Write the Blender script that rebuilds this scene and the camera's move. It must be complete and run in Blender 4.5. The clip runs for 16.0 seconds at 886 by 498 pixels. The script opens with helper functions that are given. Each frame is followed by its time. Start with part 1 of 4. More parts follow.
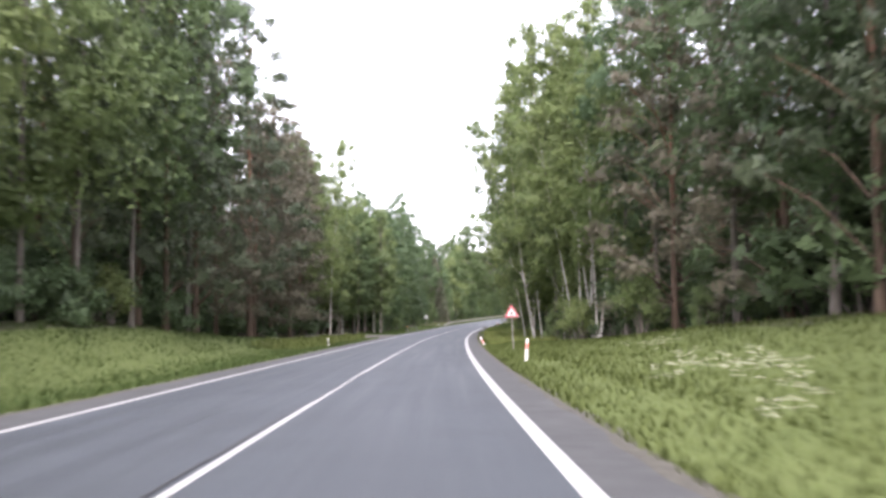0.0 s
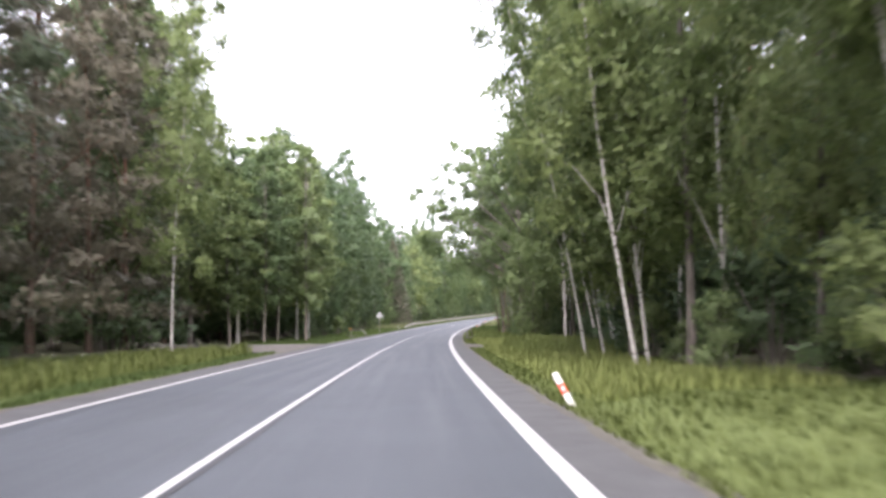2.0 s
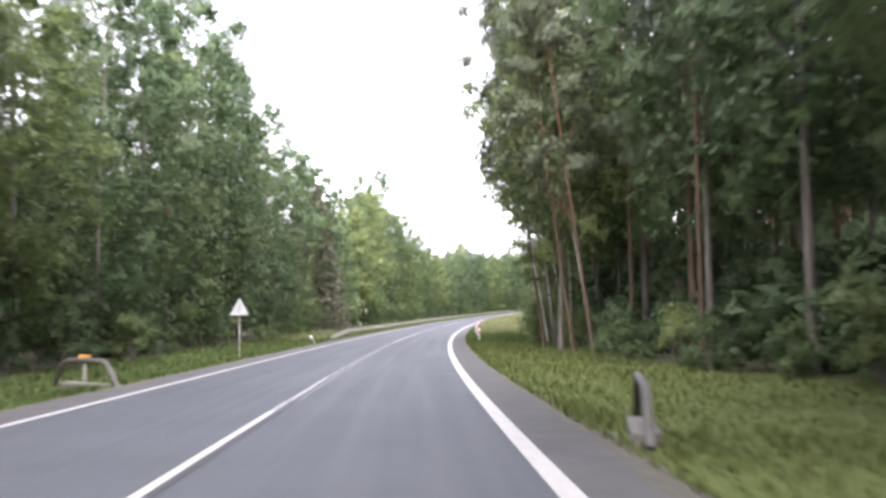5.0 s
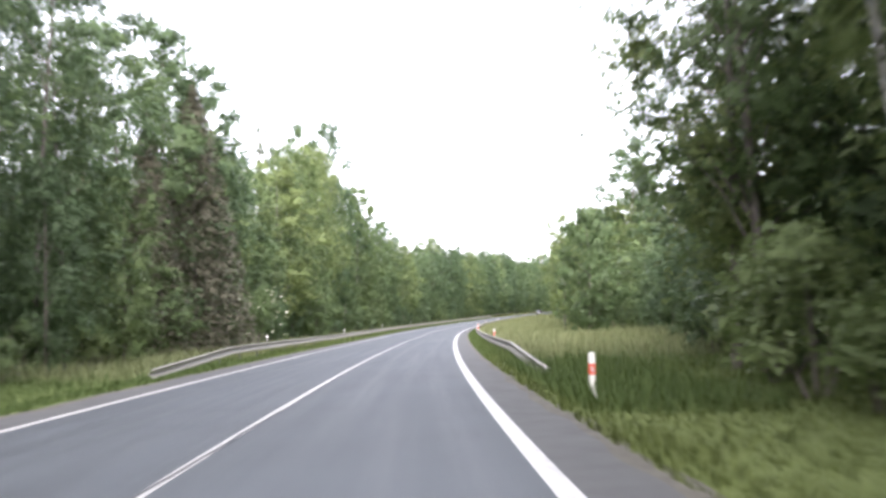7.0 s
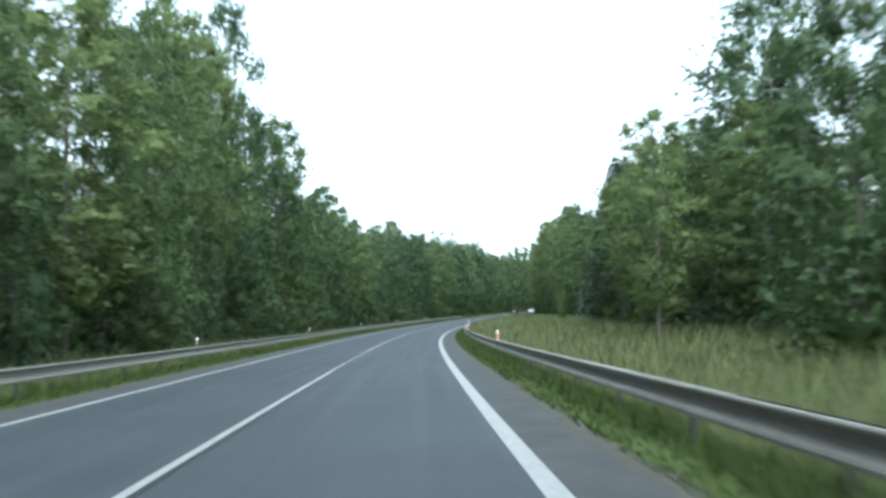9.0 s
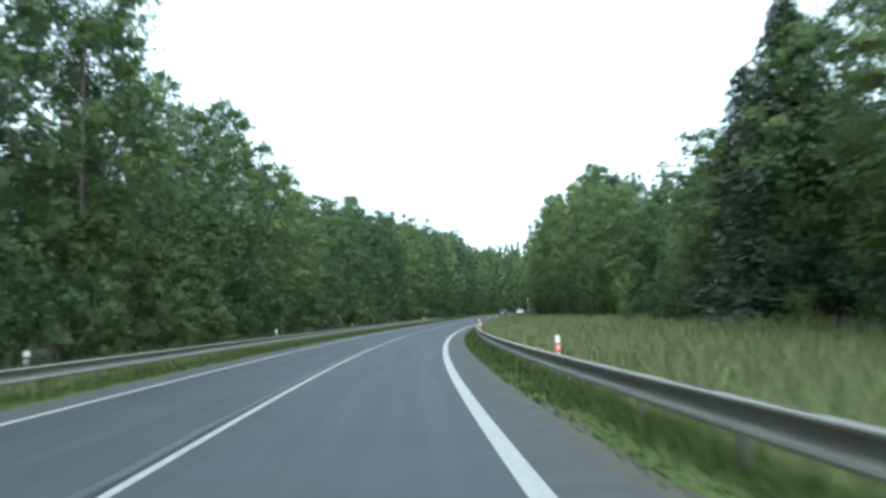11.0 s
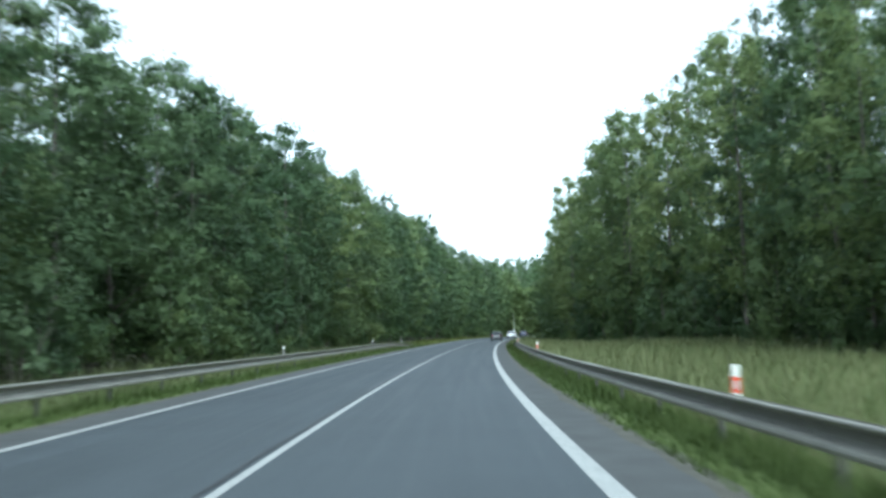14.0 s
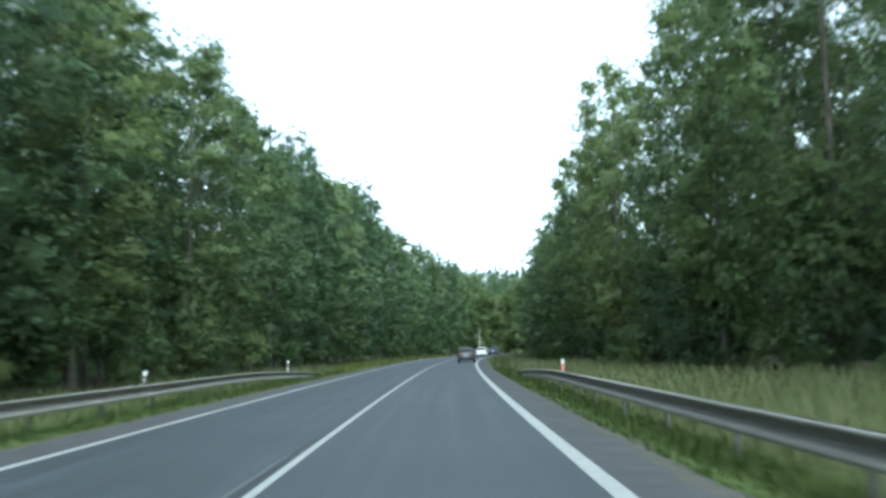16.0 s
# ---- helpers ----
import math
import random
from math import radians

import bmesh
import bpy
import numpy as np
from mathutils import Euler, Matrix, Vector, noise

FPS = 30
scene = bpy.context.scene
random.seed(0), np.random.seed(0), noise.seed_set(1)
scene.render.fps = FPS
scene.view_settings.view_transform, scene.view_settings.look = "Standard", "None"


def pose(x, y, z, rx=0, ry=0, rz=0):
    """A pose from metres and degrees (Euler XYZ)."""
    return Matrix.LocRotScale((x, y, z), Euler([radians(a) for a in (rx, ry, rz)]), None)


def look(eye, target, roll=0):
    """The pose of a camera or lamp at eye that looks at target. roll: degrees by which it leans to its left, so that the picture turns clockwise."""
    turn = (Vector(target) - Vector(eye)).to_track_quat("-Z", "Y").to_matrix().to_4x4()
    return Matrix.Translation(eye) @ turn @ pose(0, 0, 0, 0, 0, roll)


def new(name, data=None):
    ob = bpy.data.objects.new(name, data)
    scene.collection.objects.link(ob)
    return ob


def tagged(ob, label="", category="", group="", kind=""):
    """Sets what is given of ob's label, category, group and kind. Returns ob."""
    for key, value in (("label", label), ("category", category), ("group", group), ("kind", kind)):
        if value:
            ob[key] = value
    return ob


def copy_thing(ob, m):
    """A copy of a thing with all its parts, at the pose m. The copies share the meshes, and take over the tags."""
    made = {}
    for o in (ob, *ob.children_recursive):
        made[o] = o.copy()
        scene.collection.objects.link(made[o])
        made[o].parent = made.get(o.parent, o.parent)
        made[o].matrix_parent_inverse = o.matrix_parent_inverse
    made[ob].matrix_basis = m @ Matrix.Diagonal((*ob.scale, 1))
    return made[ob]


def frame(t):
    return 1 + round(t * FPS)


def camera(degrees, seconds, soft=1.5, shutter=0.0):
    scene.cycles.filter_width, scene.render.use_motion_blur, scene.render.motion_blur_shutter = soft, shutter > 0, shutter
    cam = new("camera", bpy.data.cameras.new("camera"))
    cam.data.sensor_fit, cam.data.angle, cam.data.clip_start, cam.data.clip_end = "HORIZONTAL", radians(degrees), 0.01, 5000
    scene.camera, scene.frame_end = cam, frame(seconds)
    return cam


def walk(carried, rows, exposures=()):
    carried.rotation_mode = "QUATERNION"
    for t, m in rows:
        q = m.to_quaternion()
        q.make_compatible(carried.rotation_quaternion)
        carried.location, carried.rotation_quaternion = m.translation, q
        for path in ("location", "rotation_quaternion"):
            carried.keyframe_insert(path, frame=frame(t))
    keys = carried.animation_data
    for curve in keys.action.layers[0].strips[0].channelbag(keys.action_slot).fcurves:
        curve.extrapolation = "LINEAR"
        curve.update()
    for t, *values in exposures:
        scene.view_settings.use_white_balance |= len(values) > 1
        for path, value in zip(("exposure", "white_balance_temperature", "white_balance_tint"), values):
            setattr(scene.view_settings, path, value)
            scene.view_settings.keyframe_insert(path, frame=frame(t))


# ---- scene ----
ROWS = [
    (0.0, pose(2.301, 0.000, 1.405, 93.397, 0.581, -0.767)),
    (0.5, pose(2.343, 12.087, 1.179, 93.357, 1.071, -1.394)),
    (1.0, pose(2.441, 24.178, 0.970, 93.439, 1.013, -1.968)),
    (1.5, pose(2.571, 36.274, 0.774, 93.457, 0.917, -2.517)),
    (2.0, pose(2.806, 48.374, 0.592, 93.496, 0.567, -3.080)),
    (2.5, pose(3.146, 60.476, 0.423, 93.491, 1.201, -3.551)),
    (3.0, pose(3.582, 72.580, 0.268, 93.378, 1.449, -4.089)),
    (3.5, pose(4.014, 84.687, 0.122, 93.435, 0.918, -4.607)),
    (4.0, pose(4.544, 96.794, -0.018, 93.511, 0.739, -5.047)),
    (4.5, pose(5.172, 108.860, -0.153, 93.602, 0.815, -5.447)),
    (5.0, pose(5.899, 120.846, -0.280, 93.704, 1.048, -5.845)),
    (5.5, pose(6.725, 132.752, -0.400, 93.812, 1.343, -6.281)),
    (6.0, pose(7.650, 144.578, -0.498, 93.922, 1.600, -6.784)),
    (6.5, pose(8.672, 156.322, -0.574, 94.030, 1.725, -7.393)),
    (7.0, pose(9.794, 167.983, -0.626, 94.129, 1.720, -7.814)),
    (7.5, pose(11.097, 179.552, -0.656, 94.169, 1.850, -8.418)),
    (8.0, pose(12.489, 191.038, -0.668, 94.228, 1.893, -8.982)),
    (8.5, pose(13.941, 202.606, -0.675, 94.221, 1.524, -9.575)),
    (9.0, pose(15.558, 214.402, -0.679, 94.137, 1.531, -10.200)),
    (9.5, pose(17.325, 226.426, -0.679, 94.110, 1.610, -10.758)),
    (10.0, pose(19.212, 238.682, -0.675, 94.131, 1.731, -11.196)),
    (10.5, pose(21.197, 251.168, -0.660, 94.189, 1.861, -11.581)),
    (11.0, pose(23.292, 263.876, -0.627, 94.275, 1.968, -11.990)),
    (11.5, pose(25.519, 276.801, -0.574, 94.381, 2.020, -12.384)),
    (12.0, pose(27.906, 289.938, -0.500, 94.496, 1.984, -12.724)),
    (12.5, pose(30.484, 303.122, -0.408, 94.803, 1.895, -13.199)),
    (13.0, pose(33.244, 316.197, -0.304, 94.954, 1.262, -13.454)),
    (13.5, pose(36.170, 329.165, -0.189, 95.274, 1.263, -13.834)),
    (14.0, pose(39.240, 342.028, -0.062, 95.564, 1.004, -14.377)),
    (14.5, pose(42.359, 354.810, 0.076, 95.837, 0.694, -15.146)),
    (15.0, pose(45.759, 367.450, 0.223, 96.278, 0.910, -15.959)),
    (15.5, pose(49.361, 379.963, 0.381, 96.433, 0.922, -16.558)),
    (16.0, pose(53.224, 392.327, 0.548, 96.516, 1.318, -17.042)),
]
cam = camera(47.79, 16.0, soft=3.0, shutter=0.4)
EXPOSURES = [(0.0, 2.25, 6300, 22), (3.0, 2.5, 6350, 23), (6.5, 2.52, 6350, 21), (8.0, 1.62, 5850, 6), (8.5, 1.38, 5600, 0), (9.0, 1.3, 5430, -4), (12.0, 1.24, 5380, -6), (14.0, 1.22, 5320, -7), (16.0, 1.24, 5290, -8)]
walk(cam, ROWS, EXPOSURES)

# ---- world, sun ----
SUN_EL, SUN_AZ = 44.0, 185.0      # degrees; azimuth clockwise from +y
world = bpy.data.worlds.new("overcast")
scene.world = world
world.use_nodes = True
wn, wl = world.node_tree.nodes, world.node_tree.links
wn.clear()
sky = wn.new("ShaderNodeTexSky")
sky.sky_type, sky.sun_disc = "NISHITA", False
sky.sun_elevation, sky.sun_rotation = radians(SUN_EL), radians(SUN_AZ)
sky.air_density, sky.dust_density, sky.ozone_density = 1.0, 1.5, 1.0
grey = wn.new("ShaderNodeHueSaturation")
grey.inputs["Saturation"].default_value = 0.18
back = wn.new("ShaderNodeBackground")
back.inputs["Strength"].default_value = 0.15
wout = wn.new("ShaderNodeOutputWorld")
wl.new(sky.outputs[0], grey.inputs["Color"])
wl.new(grey.outputs[0], back.inputs["Color"])
wl.new(back.outputs[0], wout.inputs["Surface"])
sun_data = bpy.data.lights.new("sun", "SUN")
sun_data.energy, sun_data.angle, sun_data.color = 1.35, radians(50), (1.0, 0.96, 0.9)
sun = new("sun", sun_data)
sa, se = radians(SUN_AZ), radians(SUN_EL)
sun.matrix_world = look((60 * math.sin(sa), 60 * math.cos(sa), 80), (0, 0, 80 - 60 * math.tan(se)))

# ---- materials ----


class Mat:
    """A small node builder."""

    def __init__(self, name):
        self.m = bpy.data.materials.new(name)
        self.m.use_nodes = True
        self.t = self.m.node_tree
        self.n = self.t.nodes
        self.n.clear()
        self.out = self.n.new("ShaderNodeOutputMaterial")

    def node(self, kind, **inputs):
        nd = self.n.new(kind)
        for k, v in inputs.items():
            self.put(nd, k, v)
        return nd

    def put(self, nd, key, v):
        sock = nd.inputs[int(key[1:])] if key[0] == "i" and key[1:].isdigit() else nd.inputs[key.replace("_", " ")]
        if isinstance(v, bpy.types.NodeSocket):
            self.t.links.new(v, sock)
        else:
            sock.default_value = v

    def coords(self):
        return self.n.new("ShaderNodeTexCoord").outputs["Object"]

    def noise(self, scale, detail=4, rough=0.6, vec=None, stretch=None):
        v = vec or self.coords()
        if stretch:
            mp = self.node("ShaderNodeMapping", Vector=v)
            mp.inputs["Scale"].default_value = stretch
            v = mp.outputs[0]
        return self.node("ShaderNodeTexNoise", Vector=v, Scale=scale, Detail=detail, Roughness=rough).outputs[0]

    def ramp(self, fac, *stops):
        r = self.node("ShaderNodeValToRGB", Fac=fac)
        e = r.color_ramp.elements
        while len(e) < len(stops):
            e.new(0.5)
        for el, (pos, col) in zip(e, stops):
            el.position, el.color = pos, (*col, 1) if len(col) == 3 else col
        return r.outputs[0]

    def mix(self, fac, a, b, mode="MIX"):
        mx = self.n.new("ShaderNodeMix")
        mx.data_type, mx.blend_type = "RGBA", mode
        for sock, v in ((mx.inputs[0], fac), (mx.inputs[6], a), (mx.inputs[7], b)):
            if isinstance(v, bpy.types.NodeSocket):
                self.t.links.new(v, sock)
            else:
                sock.default_value = v if not isinstance(v, tuple) or len(v) == 4 else (*v, 1)
        return mx.outputs[2]

    def bump(self, height, strength=0.3, dist=0.02):
        return self.node("ShaderNodeBump", Height=height, Strength=strength, Distance=dist).outputs[0]

    def principled(self, color, rough=0.7, metal=0.0, normal=None, spec=0.5):
        p = self.node("ShaderNodeBsdfPrincipled", Base_Color=color, Roughness=rough, Metallic=metal)
        p.inputs["Specular IOR Level"].default_value = spec
        if normal is not None:
            self.put(p, "Normal", normal)
        self.t.links.new(p.outputs[0], self.out.inputs[0])
        return self.m


def c4(r, g, b):
    return (r, g, b, 1.0)


def simple(name, col, rough=0.6, metal=0.0, vary=0.12, scale=6.0, bump=0.1):
    m = Mat(name)
    f = m.noise(scale, 5)
    lo, hi = [tuple(min(1, c * k) for c in col) for k in (1 - vary, 1 + vary)]
    return m.principled(m.ramp(f, (0.3, lo), (0.7, hi)), rough, metal, m.bump(m.noise(scale * 7, 3), bump, 0.01))


def leaf_mat(name, dark, light, hue=0.0, passing=0.42, leaflets=0.0, sheen=0.3):
    """leaflets: how many small leaves a metre holds; each spray is cut into them."""
    m = Mat(name)
    isl = m.n.new("ShaderNodeNewGeometry").outputs["Random Per Island"]
    obj = m.n.new("ShaderNodeObjectInfo").outputs["Random"]
    clump = m.noise(0.55, 3)
    f = m.node("ShaderNodeMath", i0=isl, i1=0.5, i2=clump)
    f.operation = "MULTIPLY_ADD"
    h = m.node("ShaderNodeMath", i0=f.outputs[0], i1=0.66)
    h.operation = "MULTIPLY"
    col = m.ramp(h.outputs[0], (0.2, dark), (0.8, light))
    hs = m.node("ShaderNodeHueSaturation", Color=col)
    a = m.node("ShaderNodeMapRange", Value=obj)
    a.inputs["To Min"].default_value, a.inputs["To Max"].default_value = 0.487 + hue, 0.512 + hue
    m.put(hs, "Hue", a.outputs[0])
    b = m.node("ShaderNodeMapRange", Value=obj)
    b.inputs["To Min"].default_value, b.inputs["To Max"].default_value = 1.2, 0.8
    m.put(hs, "Value", b.outputs[0])
    tone = hs.outputs[0]
    if leaflets:
        cell = m.node("ShaderNodeTexVoronoi", Vector=m.coords(), Scale=leaflets)
        tone = m.mix(0.4, tone, m.ramp(cell.outputs["Color"], (0.15, (0.34, 0.34, 0.34)), (0.85, (0.66, 0.66, 0.66))), "OVERLAY")
    d = m.node("ShaderNodeBsdfPrincipled", Base_Color=tone, Roughness=0.5)
    d.inputs["Specular IOR Level"].default_value = sheen
    tr = m.node("ShaderNodeBsdfTranslucent", Color=tone)
    mx = m.node("ShaderNodeMixShader", i0=passing, i1=d.outputs[0], i2=tr.outputs[0])
    if leaflets:
        gap = m.node("ShaderNodeMath", i0=cell.outputs["Distance"], i1=0.585)
        gap.operation = "GREATER_THAN"
        air = m.node("ShaderNodeBsdfTransparent")
        mx = m.node("ShaderNodeMixShader", i0=gap.outputs[0], i1=mx.outputs[0], i2=air.outputs[0])
    m.t.links.new(mx.outputs[0], m.out.inputs[0])
    return m.m


def asphalt_mat():
    m = Mat("asphalt")
    uv = m.n.new("ShaderNodeUVMap").outputs[0]          # u: metres along, v: metres across
    obj = m.coords()
    grain = m.noise(70, 3, 0.7, obj)
    patch = m.noise(0.35, 4, 0.6, obj)
    streak = m.noise(1.0, 3, 0.5, uv, (0.05, 2.2, 1))
    base = m.ramp(grain, (0.25, (0.034, 0.0395, 0.045)), (0.75, (0.075, 0.086, 0.097)))
    base = m.mix(0.6, base, m.ramp(patch, (0.3, (0.42, 0.42, 0.42)), (0.7, (0.58, 0.58, 0.58))), "OVERLAY")
    base = m.mix(0.65, base, m.ramp(streak, (0.3, (0.38, 0.38, 0.38)), (0.7, (0.62, 0.62, 0.62))), "OVERLAY")
    rough = m.ramp(streak, (0.3, (0.62,) * 3), (0.7, (0.8,) * 3))
    return m.principled(base, rough, 0, m.bump(grain, 0.35, 0.01), 0.45)


def paint_mat():
    m = Mat("road_paint")
    wear = m.noise(9, 6, 0.75)
    grain = m.noise(60, 3)
    col = m.ramp(wear, (0.30, (0.16, 0.16, 0.16)), (0.50, (0.40, 0.396, 0.385)))
    return m.principled(col, 0.6, 0, m.bump(grain, 0.2, 0.01))


def worn_paint_mat(name, lo, hi):
    """Old line paint, mostly gone: flakes between lo and hi of the noise."""
    m = Mat(name)
    flake = m.noise(5, 6, 0.8)
    col = m.ramp(flake, (lo, (0.072, 0.080, 0.088)), (hi, (0.36, 0.36, 0.35)))
    return m.principled(col, 0.65, 0, m.bump(m.noise(60, 3), 0.25, 0.01))


def grass_ground_mat():
    m = Mat("verge_soil")
    a = m.noise(0.5, 4)
    b = m.noise(9, 5, 0.7)
    col = m.mix(0.6, m.ramp(a, (0.3, (0.092, 0.132, 0.040)), (0.7, (0.13, 0.165, 0.056))),
                m.ramp(b, (0.3, (0.095, 0.125, 0.034)), (0.7, (0.165, 0.19, 0.068))))
    return m.principled(col, 0.9, 0, m.bump(b, 0.8, 0.08), 0.2)


def floor_mat():
    m = Mat("forest_floor")
    a = m.noise(0.7, 4)
    b = m.noise(6, 5, 0.7)
    col = m.mix(0.5, m.ramp(a, (0.35, (0.06, 0.08, 0.034)), (0.7, (0.11, 0.098, 0.064))),
                m.ramp(b, (0.3, (0.05, 0.055, 0.03)), (0.7, (0.13, 0.115, 0.078))))
    return m.principled(col, 0.95, 0, m.bump(b, 0.8, 0.1), 0.2)


def gravel_mat():
    m = Mat("gravel")
    a = m.noise(25, 5, 0.8)
    b = m.noise(0.8, 3)
    col = m.mix(0.5, m.ramp(a, (0.3, (0.065, 0.06, 0.052)), (0.7, (0.17, 0.157, 0.14))), m.ramp(b, (0.3, (0.10, 0.094, 0.083)), (0.7, (0.19, 0.177, 0.158))))
    return m.principled(col, 0.95, 0, m.bump(a, 0.8, 0.03), 0.2)


def bark_mat(name, lo, hi, patches=None, stretch=(1, 1, 0.15)):
    m = Mat(name)
    f = m.noise(9, 5, 0.7, None, stretch)
    col = m.ramp(f, (0.3, lo), (0.7, hi))
    if patches:
        g = m.noise(3.0, 4, 0.6, None, (1, 1, 2.6))
        col = m.mix(m.ramp(g, (0.56, (0, 0, 0)), (0.62, (1, 1, 1))), col, c4(*patches))
    return m.principled(col, 0.85, 0, m.bump(f, 0.6, 0.03), 0.2)


def pine_bark_mat():
    m = Mat("pine_bark")
    f = m.noise(8, 5, 0.7, None, (1, 1, 0.2))
    z = m.n.new("ShaderNodeSeparateXYZ")
    m.t.links.new(m.coords(), z.inputs[0])
    up = m.node("ShaderNodeMapRange", Value=z.outputs[2])
    up.inputs["From Min"].default_value, up.inputs["From Max"].default_value = 3.0, 9.0
    col = m.mix(up.outputs[0], m.ramp(f, (0.3, (0.05, 0.035, 0.025)), (0.7, (0.14, 0.1, 0.075))),
                m.ramp(f, (0.3, (0.10, 0.055, 0.035)), (0.7, (0.20, 0.115, 0.075))))
    return m.principled(col, 0.9, 0, m.bump(f, 0.7, 0.03), 0.2)


def steel_mat():
    m = Mat("galvanised_steel")
    a = m.noise(3, 5)
    b = m.noise(30, 4, 0.6, None, (1, 1, 0.3))
    col = m.mix(0.4, m.ramp(a, (0.3, (0.235, 0.225, 0.20)), (0.7, (0.36, 0.345, 0.305))), m.ramp(b, (0.35, (0.12, 0.104, 0.082)), (0.6, (0.34, 0.325, 0.29))))
    return m.principled(col, m.ramp(b, (0.3, (0.5,) * 3), (0.7, (0.68,) * 3)), 0.1, m.bump(b, 0.08, 0.005))


def glass_mat():
    m = Mat("tinted_glass")
    return m.principled(c4(0.012, 0.014, 0.016), 0.06, 0, None, 0.8)


ASPHALT, PAINT, VERGE, FLOOR, GRAVEL = asphalt_mat(), paint_mat(), grass_ground_mat(), floor_mat(), gravel_mat()
STEEL, GLASS = steel_mat(), glass_mat()
WORN, GHOST = worn_paint_mat("worn_paint", 0.36, 0.56), worn_paint_mat("ghost_paint", 0.52, 0.86)
DARK_STEEL = simple("weathered_steel", (0.11, 0.105, 0.098), 0.6, 0.2, 0.25, 9, 0.2)
SEAM = simple("bitumen_seam", (0.03, 0.03, 0.032), 0.6, 0, 0.3, 20, 0.3)
BARK = bark_mat("grey_bark", (0.075, 0.064, 0.055), (0.20, 0.178, 0.155))
BIRCH_BARK = bark_mat("birch_bark", (0.27, 0.255, 0.23), (0.48, 0.46, 0.43), (0.06, 0.052, 0.045), (1, 1, 0.6))
PINE_BARK = pine_bark_mat()
LEAF = leaf_mat("leaf_green", (0.082, 0.124, 0.047), (0.158, 0.214, 0.090), leaflets=14)
LEAF_BIRCH = leaf_mat("leaf_birch", (0.112, 0.156, 0.054), (0.212, 0.266, 0.108), 0.0, 0.5, 15)
LEAF_DARK = leaf_mat("leaf_dark", (0.066, 0.102, 0.045), (0.128, 0.176, 0.082), 0.01, leaflets=14)
NEEDLE = leaf_mat("needle", (0.060, 0.082, 0.047), (0.128, 0.156, 0.090), 0.0, 0.35, 16)
# brown conifer needles, with windscreen haze painted into the colour as well
NEEDLE_BROWN = leaf_mat("needle_brown", (0.098, 0.094, 0.064), (0.178, 0.164, 0.114), 0.0, 0.4, 16)
GRASS = leaf_mat("grass_blade", (0.104, 0.140, 0.040), (0.158, 0.192, 0.064), -0.01, 0.5, sheen=0.2)
GRASS_GREEN = leaf_mat("grass_green", (0.082, 0.122, 0.036), (0.130, 0.172, 0.058), 0.0, 0.5, sheen=0.2)
GRASS_LUSH = leaf_mat("grass_lush", (0.165, 0.208, 0.062), (0.25, 0.295, 0.105), -0.01, 0.5, sheen=0.2)
GRASS_TALL = leaf_mat("grass_pale", (0.155, 0.180, 0.080), (0.275, 0.288, 0.148), 0.0, 0.5, sheen=0.2)
WHITE_FLOWER = simple("white_petals", (0.55, 0.55, 0.42), 0.8, 0, 0.1, 30)
PLASTIC = simple("white_plastic", (0.72, 0.72, 0.68), 0.45, 0, 0.12, 8, 0.05)
BLACK = simple("black_plastic", (0.02, 0.02, 0.02), 0.5, 0, 0.2, 8)
ORANGE = simple("orange_reflector", (0.62, 0.07, 0.03), 0.35, 0, 0.1, 40)
RED = simple("red_sign", (0.36, 0.025, 0.04), 0.4, 0, 0.08, 6)
SIGN_WHITE = simple("sign_white", (0.50, 0.48, 0.46), 0.4, 0, 0.05, 6)
GREY_BACK = simple("sign_back", (0.34, 0.35, 0.35), 0.5, 0.3, 0.1, 6)
CONCRETE = simple("concrete", (0.17, 0.165, 0.15), 0.9, 0, 0.2, 9, 0.4)
RUBBER = simple("tyre_rubber", (0.018, 0.018, 0.018), 0.85, 0, 0.2, 20)
ALLOY = simple("wheel_alloy", (0.42, 0.42, 0.43), 0.35, 0.8, 0.1, 12)
TAIL = simple("tail_lens", (0.30, 0.012, 0.015), 0.15, 0, 0.1, 20, 0.02)

# ---- the road's line ----
KNOT = np.arange(-40, 801, 56.0)
BEND = np.array([0.000599, 0.000501, 0.000430, 0.000748, 0.000973, 0.000341, 0.001188, 0.001062, 0.000391, 0.000331, 0.001183, 0.001970, 0.002584, 0.003080, 0.003502, 0.003890])
GRADE = np.array([-0.02428, -0.01746, -0.01231, -0.01008, -0.00098, 0.00050, 0.00666, 0.01037, 0.01404, 0.01384, 0.01646, 0.01433, 0.01040, 0.00640, 0.00288, -0.00027])
CROSS = 0.00428
SS = np.arange(-600, 1400.1, 2.0)
_k = np.where((SS < -40) | (SS > 640), 0.0, np.interp(SS, KNOT, BEND))
_g = np.where((SS < -100) | (SS > 640), 0.0, np.interp(SS, KNOT, GRADE))


def _sum(values):
    out = np.concatenate([[0], np.cumsum((values[1:] + values[:-1]) / 2 * 2.0)])
    return out - np.interp(0, SS, out)


TH = _sum(_k)
_mid = (TH[1:] + TH[:-1]) / 2
RX = np.concatenate([[0], np.cumsum(np.sin(_mid) * 2)])
RY = np.concatenate([[0], np.cumsum(np.cos(_mid) * 2)])
RX, RY, RZ = RX - np.interp(0, SS, RX), RY - np.interp(0, SS, RY), _sum(_g)


def step(x, a, b):
    u = np.clip((x - a) / (b - a), 0, 1)
    return u * u * (3 - 2 * u)


